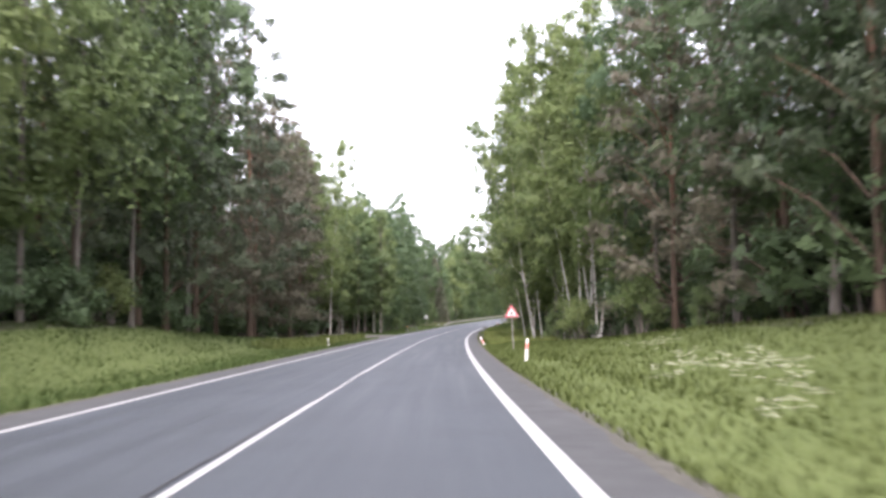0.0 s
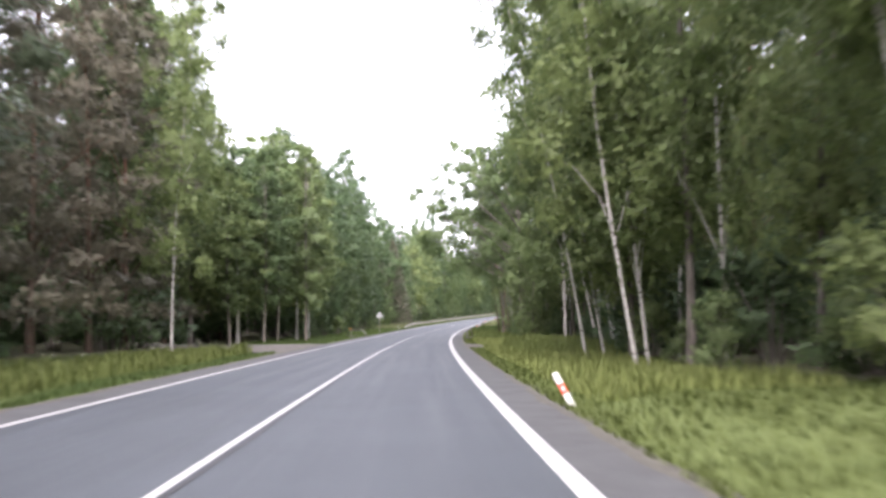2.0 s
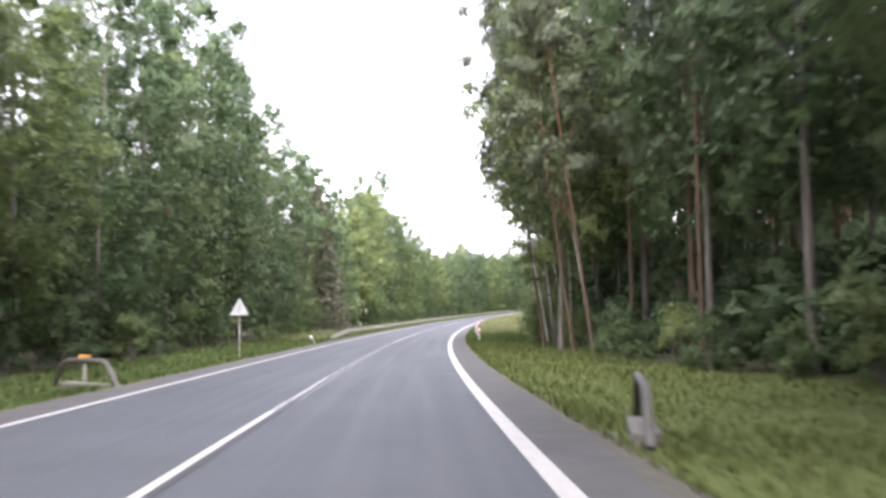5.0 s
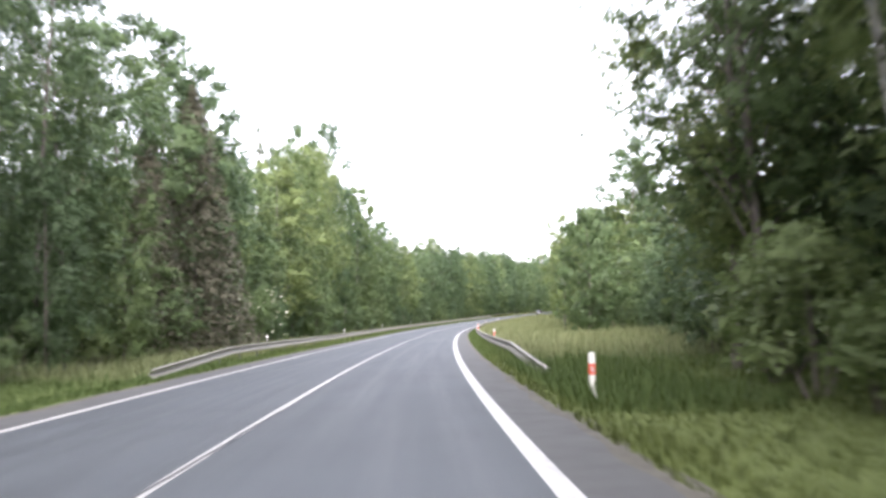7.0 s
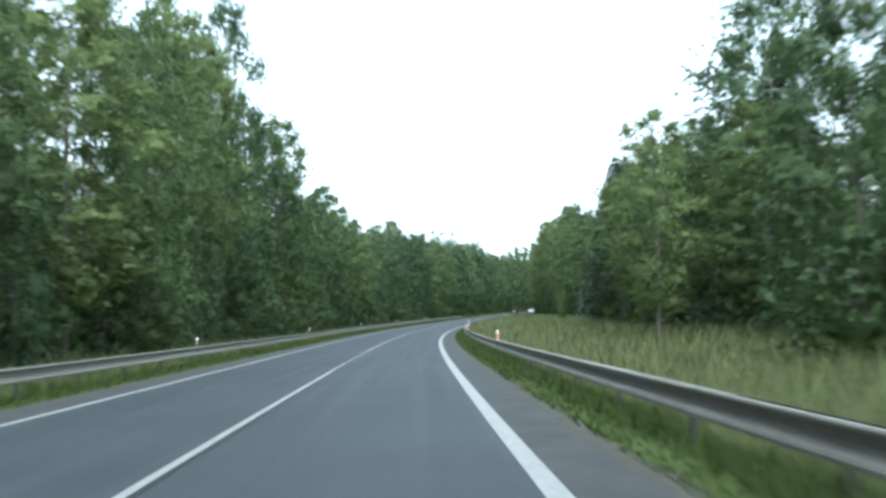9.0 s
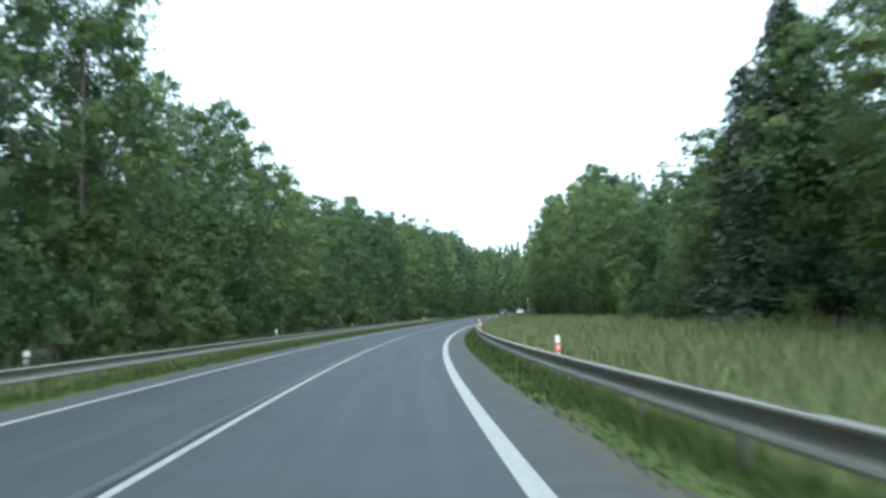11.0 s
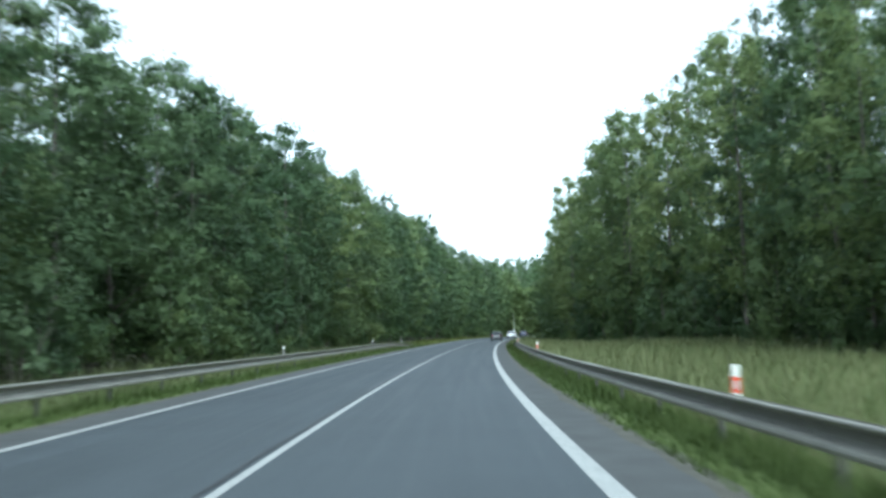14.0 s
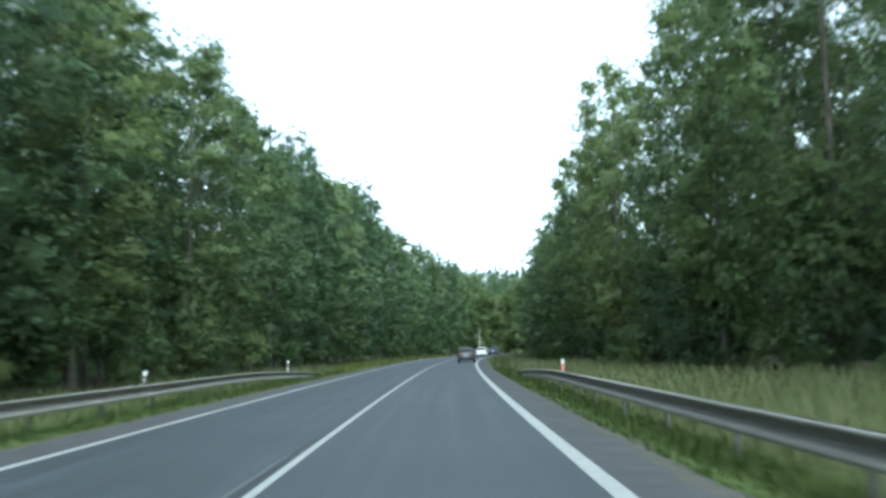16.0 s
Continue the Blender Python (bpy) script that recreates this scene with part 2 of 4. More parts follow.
def lie(s, lat):
    """Height of the ground over the road's axis level."""
    s, lat = np.asarray(s, float), np.asarray(lat, float)
    a = np.abs(lat)
    h = -CROSS * np.clip(lat, -6, 6)
    h = h - 0.10 * step(a, 4.9, 6.2)
    right = lat > 0
    bank_r = 1.0 * step(lat, 6.5, 15) * (1 - step(s, 40, 75))
    bank_l = 1.5 * step(-lat, 7.5, 14) * (1 - step(s, 50, 95))
    h = h + np.where(right, bank_r + 0.38 * step(lat, 5.0, 6.8) * (1 - step(s, 60, 80)), bank_l)
    h = h + 59 * step(s, 720, 1260)
    h = h + np.where(a > 8, 0.25 * np.sin(s * 0.13 + lat * 0.31) * step(a, 8, 16) + 0.3 * step(a, 9, 18), 0)
    return h


def at(s, lat, up=0.0, ground=True):
    """World places for distances along and across the road."""
    s, lat = np.asarray(s, float), np.asarray(lat, float)
    t = np.interp(s, SS, TH)
    z = np.interp(s, SS, RZ) + up + (lie(s, lat) if ground else -CROSS * lat)
    return np.stack([np.interp(s, SS, RX) + lat * np.cos(t), np.interp(s, SS, RY) - lat * np.sin(t), z + 0 * lat], -1)


def heading(s):
    return -math.degrees(float(np.interp(s, SS, TH)))


def spot(s, lat, up=0.0, turn=0.0, scale=1.0, sz=None):
    """A pose on the ground, +y along the road."""
    x, y, z = at(s, lat, up)
    return pose(x, y, z, 0, 0, heading(s) + turn) @ Matrix.Diagonal((scale, scale, sz or scale, 1))


# ---- mesh helpers ----


def mesh(name, verts, faces, mats, smooth=False, uv=None, ids=None):
    me = bpy.data.meshes.new(name)
    me.from_pydata([tuple(v) for v in verts], [], [tuple(f) for f in faces])
    for m in mats if isinstance(mats, (list, tuple)) else [mats]:
        me.materials.append(m)
    if smooth:
        me.polygons.foreach_set("use_smooth", [True] * len(me.polygons))
    if ids is not None:
        me.polygons.foreach_set("material_index", list(ids))
    if uv is not None:
        layer = me.uv_layers.new(name="along")
        idx = np.empty(len(me.loops), np.int32)
        me.loops.foreach_get("vertex_index", idx)
        layer.data.foreach_set("uv", np.asarray(uv, np.float32)[idx].ravel())
    return me


def quads(name, corners, mat, lit=None, blend=0.55):
    """A mesh of loose pieces from an array (n, 3 or 4, 3); lit: the way each piece's shading leans."""
    n, k = corners.shape[:2]
    if lit is not None:
        own = np.cross(corners[:, 1] - corners[:, 0], corners[:, 2] - corners[:, 0])
        own /= np.linalg.norm(own, axis=1)[:, None] + 1e-9
        wrong = (own * lit).sum(1) < 0
        corners = np.where(wrong[:, None, None], corners[:, ::-1], corners)
        own = np.where(wrong[:, None], -own, own)
        lit = lit / (np.linalg.norm(lit, axis=1)[:, None] + 1e-9)
        lit = own * (1 - blend) + lit * blend
        lit /= np.linalg.norm(lit, axis=1)[:, None] + 1e-9
    me = bpy.data.meshes.new(name)
    me.vertices.add(n * k)
    me.vertices.foreach_set("co", corners.astype(np.float32).ravel())
    me.loops.add(n * k)
    me.loops.foreach_set("vertex_index", np.arange(n * k, dtype=np.int32))
    me.polygons.add(n)
    me.polygons.foreach_set("loop_start", np.arange(0, n * k, k, dtype=np.int32))
    me.polygons.foreach_set("loop_total", np.full(n, k, np.int32))
    me.materials.append(mat)
    me.update(calc_edges=True)
    if lit is not None:
        me.polygons.foreach_set("use_smooth", np.ones(n, bool))
        me.normals_split_custom_set(np.repeat(lit, k, axis=0).tolist())
    return me


def child(name, me, parent, label="", m=None):
    ob = new(name, me)
    ob.parent = parent
    if m is not None:
        ob.matrix_basis = m
    if label:
        ob["label"] = label
    return ob


def part(name, bm, mat, parent, label="", m=None):
    me = bpy.data.meshes.new(name)
    bm.to_mesh(me)
    bm.free()
    me.materials.append(mat)
    return child(name, me, parent, label, m)


def box(sx, sy, sz, x=0, y=0, z=0, bevel=0.0):
    bm = bmesh.new()
    bmesh.ops.create_cube(bm, size=1, matrix=Matrix.Translation((x, y, z)) @ Matrix.Diagonal((sx, sy, sz, 1)))
    if bevel:
        bmesh.ops.bevel(bm, geom=list(bm.edges), offset=bevel, segments=2, affect="EDGES", profile=0.5)
    return bm


def tube_mesh(name, paths, mat, sides=7):
    """Tapered tubes: paths of rows (x, y, z, radius)."""
    verts, faces = [], []
    for path in paths:
        path = np.asarray(path, float)
        base = len(verts)
        d = np.gradient(path[:, :3], axis=0)
        for i, row in enumerate(path):
            w = Vector(d[i]).normalized()
            u = w.orthogonal().normalized()
            u = (Vector((1, 0, 0)) - w * w.x).normalized() if abs(w.x) < 0.9 else u
            v = w.cross(u)
            for k in range(sides):
                a = 2 * math.pi * k / sides
                r = row[3]
                verts.append(Vector(row[:3]) + (u * math.cos(a) + v * math.sin(a)) * r)
            if i:
                for k in range(sides):
                    a0, a1 = base + (i - 1) * sides + k, base + (i - 1) * sides + (k + 1) % sides
                    faces.append((a0, a1, a1 + sides, a0 + sides))
        faces.append([base + (len(path) - 1) * sides + k for k in range(sides)])
    return mesh(name, verts, faces, mat, True)


def ribbon(s0, s1, lats, up, ds=2.0, ground=False, wave=None):
    """A strip along the road between the given crossings."""
    s = np.arange(s0, s1 + 0.01, ds)
    n, k = len(s), len(lats)
    sg, lg = np.meshgrid(s, np.asarray(lats, float), indexing="ij")
    if wave is not None:
        lg = lg + wave(sg)
    v = at(sg.ravel(), lg.ravel(), up, ground)
    uv = np.stack([sg.ravel(), lg.ravel()], -1)
    f = [(i * k + j, i * k + j + 1, (i + 1) * k + j + 1, (i + 1) * k + j) for i in range(n - 1) for j in range(k - 1)]
    return v, f, uv


# ---- ground and road ----


def edge_right(s):
    """Where the wood begins beside the road, in metres from its axis."""
    return np.interp(s, [-60, 20, 45, 80, 95, 108, 140, 156, 180, 195, 215, 240, 300, 330, 355, 378, 400, 440, 480, 640], [15, 14.5, 12, 10.4, 11, 12.8, 12.8, 10.2, 10.6, 13, 15, 17, 19.5, 20, 22.5, 19.5, 18.5, 13, 11.5, 12.5])


def edge_left(s):
    return np.interp(s, [-60, 40, 90, 115, 200, 240, 640], [13, 13, 11.5, 11, 11, 11.5, 11])


LATS = [-800, -300, -120, -60, -40, -30, -24, -20, -17, -14.5, -12.5, -11, -9.5, -8, -7, -6.2, -5.5, -4.9, -4.7, 4.7, 4.9, 5.5, 6.2, 7, 8, 9.5, 11, 12.5, 14.5, 17, 20, 24, 30, 40, 60, 100, 170, 189, 218]
gs = np.concatenate([[-600, -300, -150, -100], np.arange(-60, 641, 4.0), [680, 740, 850, 1000, 1200, 1400]])
sg, lg = np.meshgrid(gs, LATS, indexing="ij")
gv = at(sg.ravel(), lg.ravel())
gv[:, 2] -= np.where(np.abs(lg.ravel()) < 4.8, 0.08, 0)
nk = len(LATS)
gf, gi = [], []
for i in range(len(gs) - 1):
    for j in range(nk - 1):
        gf.append((i * nk + j, i * nk + j + 1, (i + 1) * nk + j + 1, (i + 1) * nk + j))
        sm, lm = (gs[i] + gs[i + 1]) / 2, (LATS[j] + LATS[j + 1]) / 2
        gi.append(0 if -edge_left(sm) < lm < edge_right(sm) else 1)
low = float(gv[:, 2].min()) - 0.5
gf.append(tuple(range(len(gv), len(gv) + 4)))
gi.append(1)
gv = np.concatenate([gv, [(-3000, -3000, low), (3000, -3000, low), (3000, 3000, low), (-3000, 3000, low)]])
ground = new("ground", mesh("ground", gv, gf, [VERGE, FLOOR], True, None, gi))
tagged(ground, "grassy road verges passing into dark forest floor", "ground", kind="structure")

v, f, uv = ribbon(-60, 640, np.linspace(-4.75, 4.75, 9), 0.0)
road = tagged(new("road", mesh("road", v, f, ASPHALT, True, uv)), "grey two-lane asphalt road with worn wheel tracks", "road", kind="structure")


def ragged(seed, amp):
    return lambda s: amp * (np.sin(s * 0.9 + seed) + 0.7 * np.sin(s * 2.3 + 2 * seed) + 0.5 * np.sin(s * 0.31 + seed * 3))


CRUMBLE = simple("crumbled_edge", (0.088, 0.082, 0.066), 0.95, 0, 0.35, 5, 0.8)
for name, lats, seed in (("shoulder_right", [4.50, 4.80], 1.0), ("shoulder_left", [-4.86, -4.58], 2.0)):
    v, f, uv = ribbon(-60, 640, lats, 0.004, 0.5, False, ragged(seed, 0.05))
    ob = new(name, mesh(name, v, f, CRUMBLE, True, uv))
    tagged(ob, "crumbling gravelly edge of the asphalt", "road shoulder", kind="structure")

OLD = simple("old_asphalt", (0.066, 0.067, 0.068), 0.85, 0, 0.22, 1.5, 0.4)
for name, lats in (("hard_shoulder_right", [3.76, 4.2, 4.66]), ("hard_shoulder_left", [-4.72, -4.2, -3.80])):
    v, f, uv = ribbon(-60, 640, lats, 0.003)
    tagged(new(name, mesh(name, v, f, OLD, True, uv)), "older brownish asphalt outside the edge line", "road shoulder", kind="structure")
for name, lat, w in (("edge_line_right", 3.645, 0.225), ("edge_line_left", -3.69, 0.17), ("centre_line", 0.012, 0.115)):
    spans = [(-60, 105.6), (106.3, 640)] if lat < 0 else [(-60, 138), (176, 640)] if lat < 1 else [(-60, 640)]
    vs, fs, us = [], [], []
    for a, b in spans:
        v, f, uv = ribbon(a, b, [lat - w / 2, lat + w / 2], 0.005, 1.0)
        fs += [tuple(q + len(vs) for q in fc) for fc in f]
        vs += list(v)
        us += list(uv)
    ob = new(name, mesh(name, vs, fs, PAINT, False, us))
    tagged(ob, "painted white line on the asphalt", "road marking", kind="structure")
v, f, uv = ribbon(138, 176, [-0.048, 0.062], 0.005, 0.5, False, ragged(5.0, 0.012))
tagged(new("centre_line", mesh("centre_line", v, f, WORN, False, uv)), "flaking white centre line beside a cracked joint", "road marking", kind="structure")
for a, b, lats in ((80, 112, (0.08, 0.20)), (140, 172, (0.075, 0.24)), (262, 318, (-0.30, -0.165)), (372, 412, (-0.24, -0.17)), (440, 500, (-0.25, -0.165))):
    v, f, uv = ribbon(a, b, lats, 0.003, 0.5, False, ragged(a, 0.015))
    tagged(new("old_line", mesh("old_line", v, f, GHOST, False, uv)), "ghost of an older painted line on the asphalt", "road marking", kind="structure")
SEAM_S, SEAM_AT = [-60, 15, 35, 140, 152, 178, 190, 240, 280, 640], [-0.13, -0.13, 0.14, 0.14, 0.01, -0.01, 0.14, 0.12, -0.14, -0.14]
v, f, uv = ribbon(-60, 640, [-0.026, 0.026], 0.007, 0.5, False, lambda s: np.interp(s, SEAM_S, SEAM_AT) + ragged(3.0, 0.012)(s))
tagged(new("seam", mesh("seam", v, f, SEAM, False, uv)), "dark cracked joint beside the centre line", "road seam", kind="structure")

# side track and lay-by
DIRT = simple("track_dirt", (0.080, 0.073, 0.060), 0.95, 0, 0.4, 2.5, 0.8)


def patch(name, outline, label, mat=GRAVEL):
    pts = at([q[0] for q in outline], [q[1] for q in outline], 0.02)
    vs = list(pts) + [pts.mean(0)]
    n = len(outline)
    ob = new(name, mesh(name, vs, [(i, (i + 1) % n, n) for i in range(n)], mat, True))
    return tagged(ob, label, "track", kind="structure")


def outline_of(rows):
    """Rows (lat, s from, s to) down one side and up the other, made finer."""
    rows = np.asarray(rows, float)
    u = np.linspace(0, len(rows) - 1, 24)
    r = np.stack([np.interp(u, np.arange(len(rows)), rows[:, c]) for c in range(3)], -1)
    return [(q[1], q[0]) for q in r] + [(q[2], q[0]) for q in r[::-1]]


patch("side_track", outline_of([(-4.8, 95, 116), (-6.0, 99, 115), (-8.5, 105, 116), (-12, 109, 117), (-20, 115, 121), (-30, 121, 126)]), "gravel forest track joining the road")
patch("lay_by", outline_of([(4.62, 101, 115), (5.4, 103.5, 114), (6.6, 106.5, 112.8), (8, 109, 112)]), "small earthy field access beside the road", DIRT)

# ---- trees ----
RNG = np.random.default_rng(7)


def leaves(rng, centres, normals, size, ratio=0.62, spread=0.9, flat=0.0):
    """Leaf sprays, one three-cornered piece each, facing roughly along the normals."""
    n = len(centres)
    nn = normals + rng.normal(0, spread, (n, 3))
    nn[:, 2] += flat
    nn /= np.linalg.norm(nn, axis=1)[:, None] + 1e-9
    t = np.cross(nn, rng.normal(0, 1, (n, 3)))
    t /= np.linalg.norm(t, axis=1)[:, None] + 1e-9
    b = np.cross(nn, t)
    sz = size * rng.uniform(0.75, 1.55, (n, 1))
    t, b = t * sz, b * sz * ratio
    return np.stack([centres - t * 0.58, centres + t * 0.3 + b * 0.56, centres + t * 0.34 - b * 0.56], 1)


def blobs_to_leaves(rng, blobs, count, size, inner=7, **kw):
    """blobs: rows x, y, z, rx, rz. Leaves thin out past the blobs' skins; shading follows the blob and the whole crown."""
    blobs = np.asarray(blobs, float)
    mid, half = blobs[:, :3].mean(0), np.ptp(blobs[:, :3], axis=0) / 2 + 0.8

    def scatter(pick, lo, hi):
        d = rng.normal(0, 1, (len(pick), 3))
        d /= np.linalg.norm(d, axis=1)[:, None]
        q = blobs[pick]
        c = q[:, :3] + d * rng.uniform(lo, hi, (len(pick), 1)) * np.stack([q[:, 3], q[:, 3], q[:, 4]], -1)
        far = (c - mid) / half * np.array([1, 1, 0.6])
        far /= np.linalg.norm(far, axis=1)[:, None] + 1e-9
        return c, d, 0.45 * d + 0.75 * far + np.array([0, 0, 0.4]), q

    w = blobs[:, 3] ** 1.1
    c, d, lit, q = scatter(rng.choice(len(blobs), count, p=w / w.sum()), 0.3, 1.0)
    c += np.clip(rng.normal(0, 1, (count, 3)), -1.6, 1.6) * q[:, 3:4] * 0.13
    outer = leaves(rng, c, d + np.array([0, 0, 0.35]), size, **kw)
    if not inner:
        return outer, lit
    # large sprays inside close the crown
    c, d, deep_lit, q = scatter(np.repeat(np.arange(len(blobs)), inner), 0.05, 0.62)
    deep = leaves(rng, c, d, 1.0, 0.8, 0.8)
    centre = deep.mean(1, keepdims=True)
    deep = centre + (deep - centre) * np.minimum(q[:, 3] * 0.7, 0.62)[:, None, None]
    return np.concatenate([outer, deep]), np.concatenate([lit, deep_lit])


def bent_trunk(rng, height, radius, lean=0.03, bend=0.25, top=0.25, n=9):
    z = np.linspace(0, height, n)
    u = z / height
    a, ph = rng.uniform(0, 6.28), rng.uniform(0, 6.28)
    off = lean * height * u + bend * np.sin(u * 3.0 + ph) * u
    x, y = off * math.cos(a), off * math.sin(a)
    r = radius * (1 - (1 - top) * u)
    r[0] *= 1.3
    z[0] -= 0.35
    return np.stack([x, y, z, r], -1)


def on_trunk(trunk, z):
    return np.array([np.interp(z, trunk[:, 2], trunk[:, c]) for c in range(4)])


def limbs_to(rng, trunk, blobs, share, base_r=0.28):
    out = []
    for q in blobs:
        if rng.uniform() > share:
            continue
        z0 = max(trunk[1, 2] * 0.6, q[2] - rng.uniform(0.8, 2.4) - 0.35 * math.hypot(q[0], q[1]))
        a = on_trunk(trunk, z0)
        b = np.array(q[:3])
        r = a[3] * base_r + 0.012
        mid = (a[:3] + b) / 2 + np.array([0, 0, 0.25 + rng.uniform(-0.1, 0.3)])
        out.append([(*a[:3], r), (*mid, r * 0.62), (*b, r * 0.22)])
    return out


def make_tree(kind, label, category, trunk_mat, leaf_mat_, trunk_rows, limb_rows, leaf_corners, side=7, extra=()):
    ob = tagged(new(kind), label, category)
    child("trunk", tube_mesh("trunk", [trunk_rows, *extra, *limb_rows], trunk_mat, side), ob)
    child("crown", quads("crown", leaf_corners[0], leaf_mat_, leaf_corners[1]), ob)
    return ob


def broad_tree(seed, height=18.0, width=3.9, low=1.2, leaf=LEAF, count=4300, size=0.27, lobes=38, kind="broadleaf_tree",
               label="tall broadleaf tree with a dense green crown", bark=BARK, radius=0.105, share=0.16, squash=1.1):
    rng = np.random.default_rng(seed)
    tr = bent_trunk(rng, height * 0.86, radius, 0.02, 0.3, 0.2)
    blobs = []
    for i in range(lobes):
        u = (i + rng.uniform(0, 1)) / lobes
        z = low + (height - low) * u * 0.95
        prof = width * math.sin(math.pi * (0.17 + 0.74 * u)) ** 0.75 * rng.uniform(0.8, 1.12)
        a = i * 2.4 + rng.uniform(-0.5, 0.5)
        br = max(0.6, width * rng.uniform(0.28, 0.50) * (1.12 - 0.45 * u))
        rr = max(0.0, prof - br * 0.8) * rng.uniform(0.55, 1.0)
        c = on_trunk(tr, z)
        blobs.append((c[0] + rr * math.cos(a), c[1] + rr * math.sin(a), z, br, br * squash * rng.uniform(0.7, 1.1)))
    return make_tree(kind, label, "tree", bark, leaf, tr, limbs_to(rng, tr, blobs, share), blobs_to_leaves(rng, blobs, count, size, 13 if count > 1200 else 6, spread=0.5), 6)


def birch_tree(seed, height=19.0, low=6.0, width=2.4, count=2900, twin=False):
    rng = np.random.default_rng(seed)
    tr = bent_trunk(rng, height * 0.95, 0.058, 0.04, 0.5, 0.25, 11)
    blobs = []
    for i in range(30):
        u = (i + rng.uniform(0, 1)) / 30
        z = low + (height - low) * u
        prof = width * (0.55 + 0.45 * math.sin(u * 3.1)) * (1.15 - 0.55 * u)
        a = i * 2.4 + rng.uniform(-0.5, 0.5)
        rr = prof * rng.uniform(0.25, 0.85)
        c = on_trunk(tr, z)
        br = max(0.5, prof * rng.uniform(0.34, 0.5))
        blobs.append((c[0] + rr * math.cos(a), c[1] + rr * math.sin(a), z, br, br * rng.uniform(0.9, 1.3)))
        if u > 0.5 and i % 2:
            blobs.append((c[0], c[1], z + 0.2, 0.75, 0.95))
    extra = []
    if twin:
        t2 = bent_trunk(rng, height * 0.85, 0.06, 0.07, 0.4, 0.25, 11)
        t2[:, 0] += 0.35
        extra = [t2]
    return make_tree("birch_tree", "slender birch with white bark and light green leaves", "tree", BIRCH_BARK, LEAF_BIRCH, tr,
                     limbs_to(rng, tr, blobs, 0.3, 0.22), blobs_to_leaves(rng, blobs, count, 0.25, 9, ratio=0.55, spread=0.5), 6, extra)


def pine_tree(seed, height=19.0, low=5.0, width=3.0, count=3200, brown=False, radius=0.14):
    rng = np.random.default_rng(seed)
    tr = bent_trunk(rng, height * 0.93, radius, 0.015, 0.25, 0.15)
    blobs = []
    tiers = int((height - low) / 1.05)
    for i in range(tiers):
        u = i / tiers
        z = low + (height - low) * u
        prof = width * (1.0 - 0.62 * u ** 2.2)
        for k in range(4 if u < 0.7 else 5):
            a = k * 1.57 + i * 0.9 + rng.uniform(-0.4, 0.4)
            rr = prof * rng.uniform(0.45, 0.95)
            c = on_trunk(tr, z)
            br = max(0.6, prof * rng.uniform(0.26, 0.40))
            blobs.append((c[0] + rr * math.cos(a), c[1] + rr * math.sin(a), z + rng.uniform(-0.3, 0.4), br, br * 0.42))
        if u > 0.45:
            for dz in (0.1, 0.65):
                blobs.append((*on_trunk(tr, z + dz)[:2], z + dz, 1.25 - 0.75 * u, 0.75))
    blobs.append((*on_trunk(tr, height)[:2], height - 0.5, 0.8, 0.9))
    if brown:
        return make_tree("pine_tree", "old pine with brownish haze-tinted needle colour and reddish trunk", "tree", PINE_BARK, NEEDLE_BROWN, tr,
                         limbs_to(rng, tr, blobs, 0.4, 0.3), blobs_to_leaves(rng, blobs, count, 0.32, 5, ratio=0.45, flat=0.5, spread=0.45), 6)
    return make_tree("pine_tree", "dark green pine with layered branches and reddish trunk", "tree", PINE_BARK, NEEDLE, tr,
                     limbs_to(rng, tr, blobs, 0.4, 0.3), blobs_to_leaves(rng, blobs, count, 0.32, 5, ratio=0.45, flat=0.5, spread=0.45), 6)


def spruce_tree(seed, height=17.0, width=2.6, count=2600, brown=False, tiers=30):
    rng = np.random.default_rng(seed)
    tr = bent_trunk(rng, height * 0.97, 0.16, 0.0, 0.05, 0.1)
    n = count
    u = 1 - rng.uniform(0, 1, n) ** 0.78 * 0.999
    tier = np.round(u * tiers) / tiers + rng.normal(0, 0.4 / tiers, n)
    z = 0.8 + tier * (height - 0.9)
    prof = width * (1 - np.clip(tier, 0, 1)) ** 0.75 + 0.26
    a = rng.uniform(0, 6.28, n)
    a = np.round(a * 1.6) / 1.6 + rng.normal(0, 0.16, n) + tier * 17
    r = prof * np.sqrt(rng.uniform(0.03, 1.05, n))
    c = np.stack([r * np.cos(a), r * np.sin(a), z - 0.28 * r], -1)
    d = np.stack([np.cos(a) * 0.5, np.sin(a) * 0.5, np.full(n, 0.9)], -1)
    if brown:
        return make_tree("spruce_tree", "broad old spruce with brownish drooping branches", "tree", BARK, NEEDLE_BROWN, tr, [], (leaves(rng, c, d, 0.5, 0.5, 0.5), d))
    return make_tree("spruce_tree", "narrow conical spruce with drooping dark branches", "tree", BARK, NEEDLE, tr, [], (leaves(rng, c, d, 0.5, 0.5, 0.35), d))


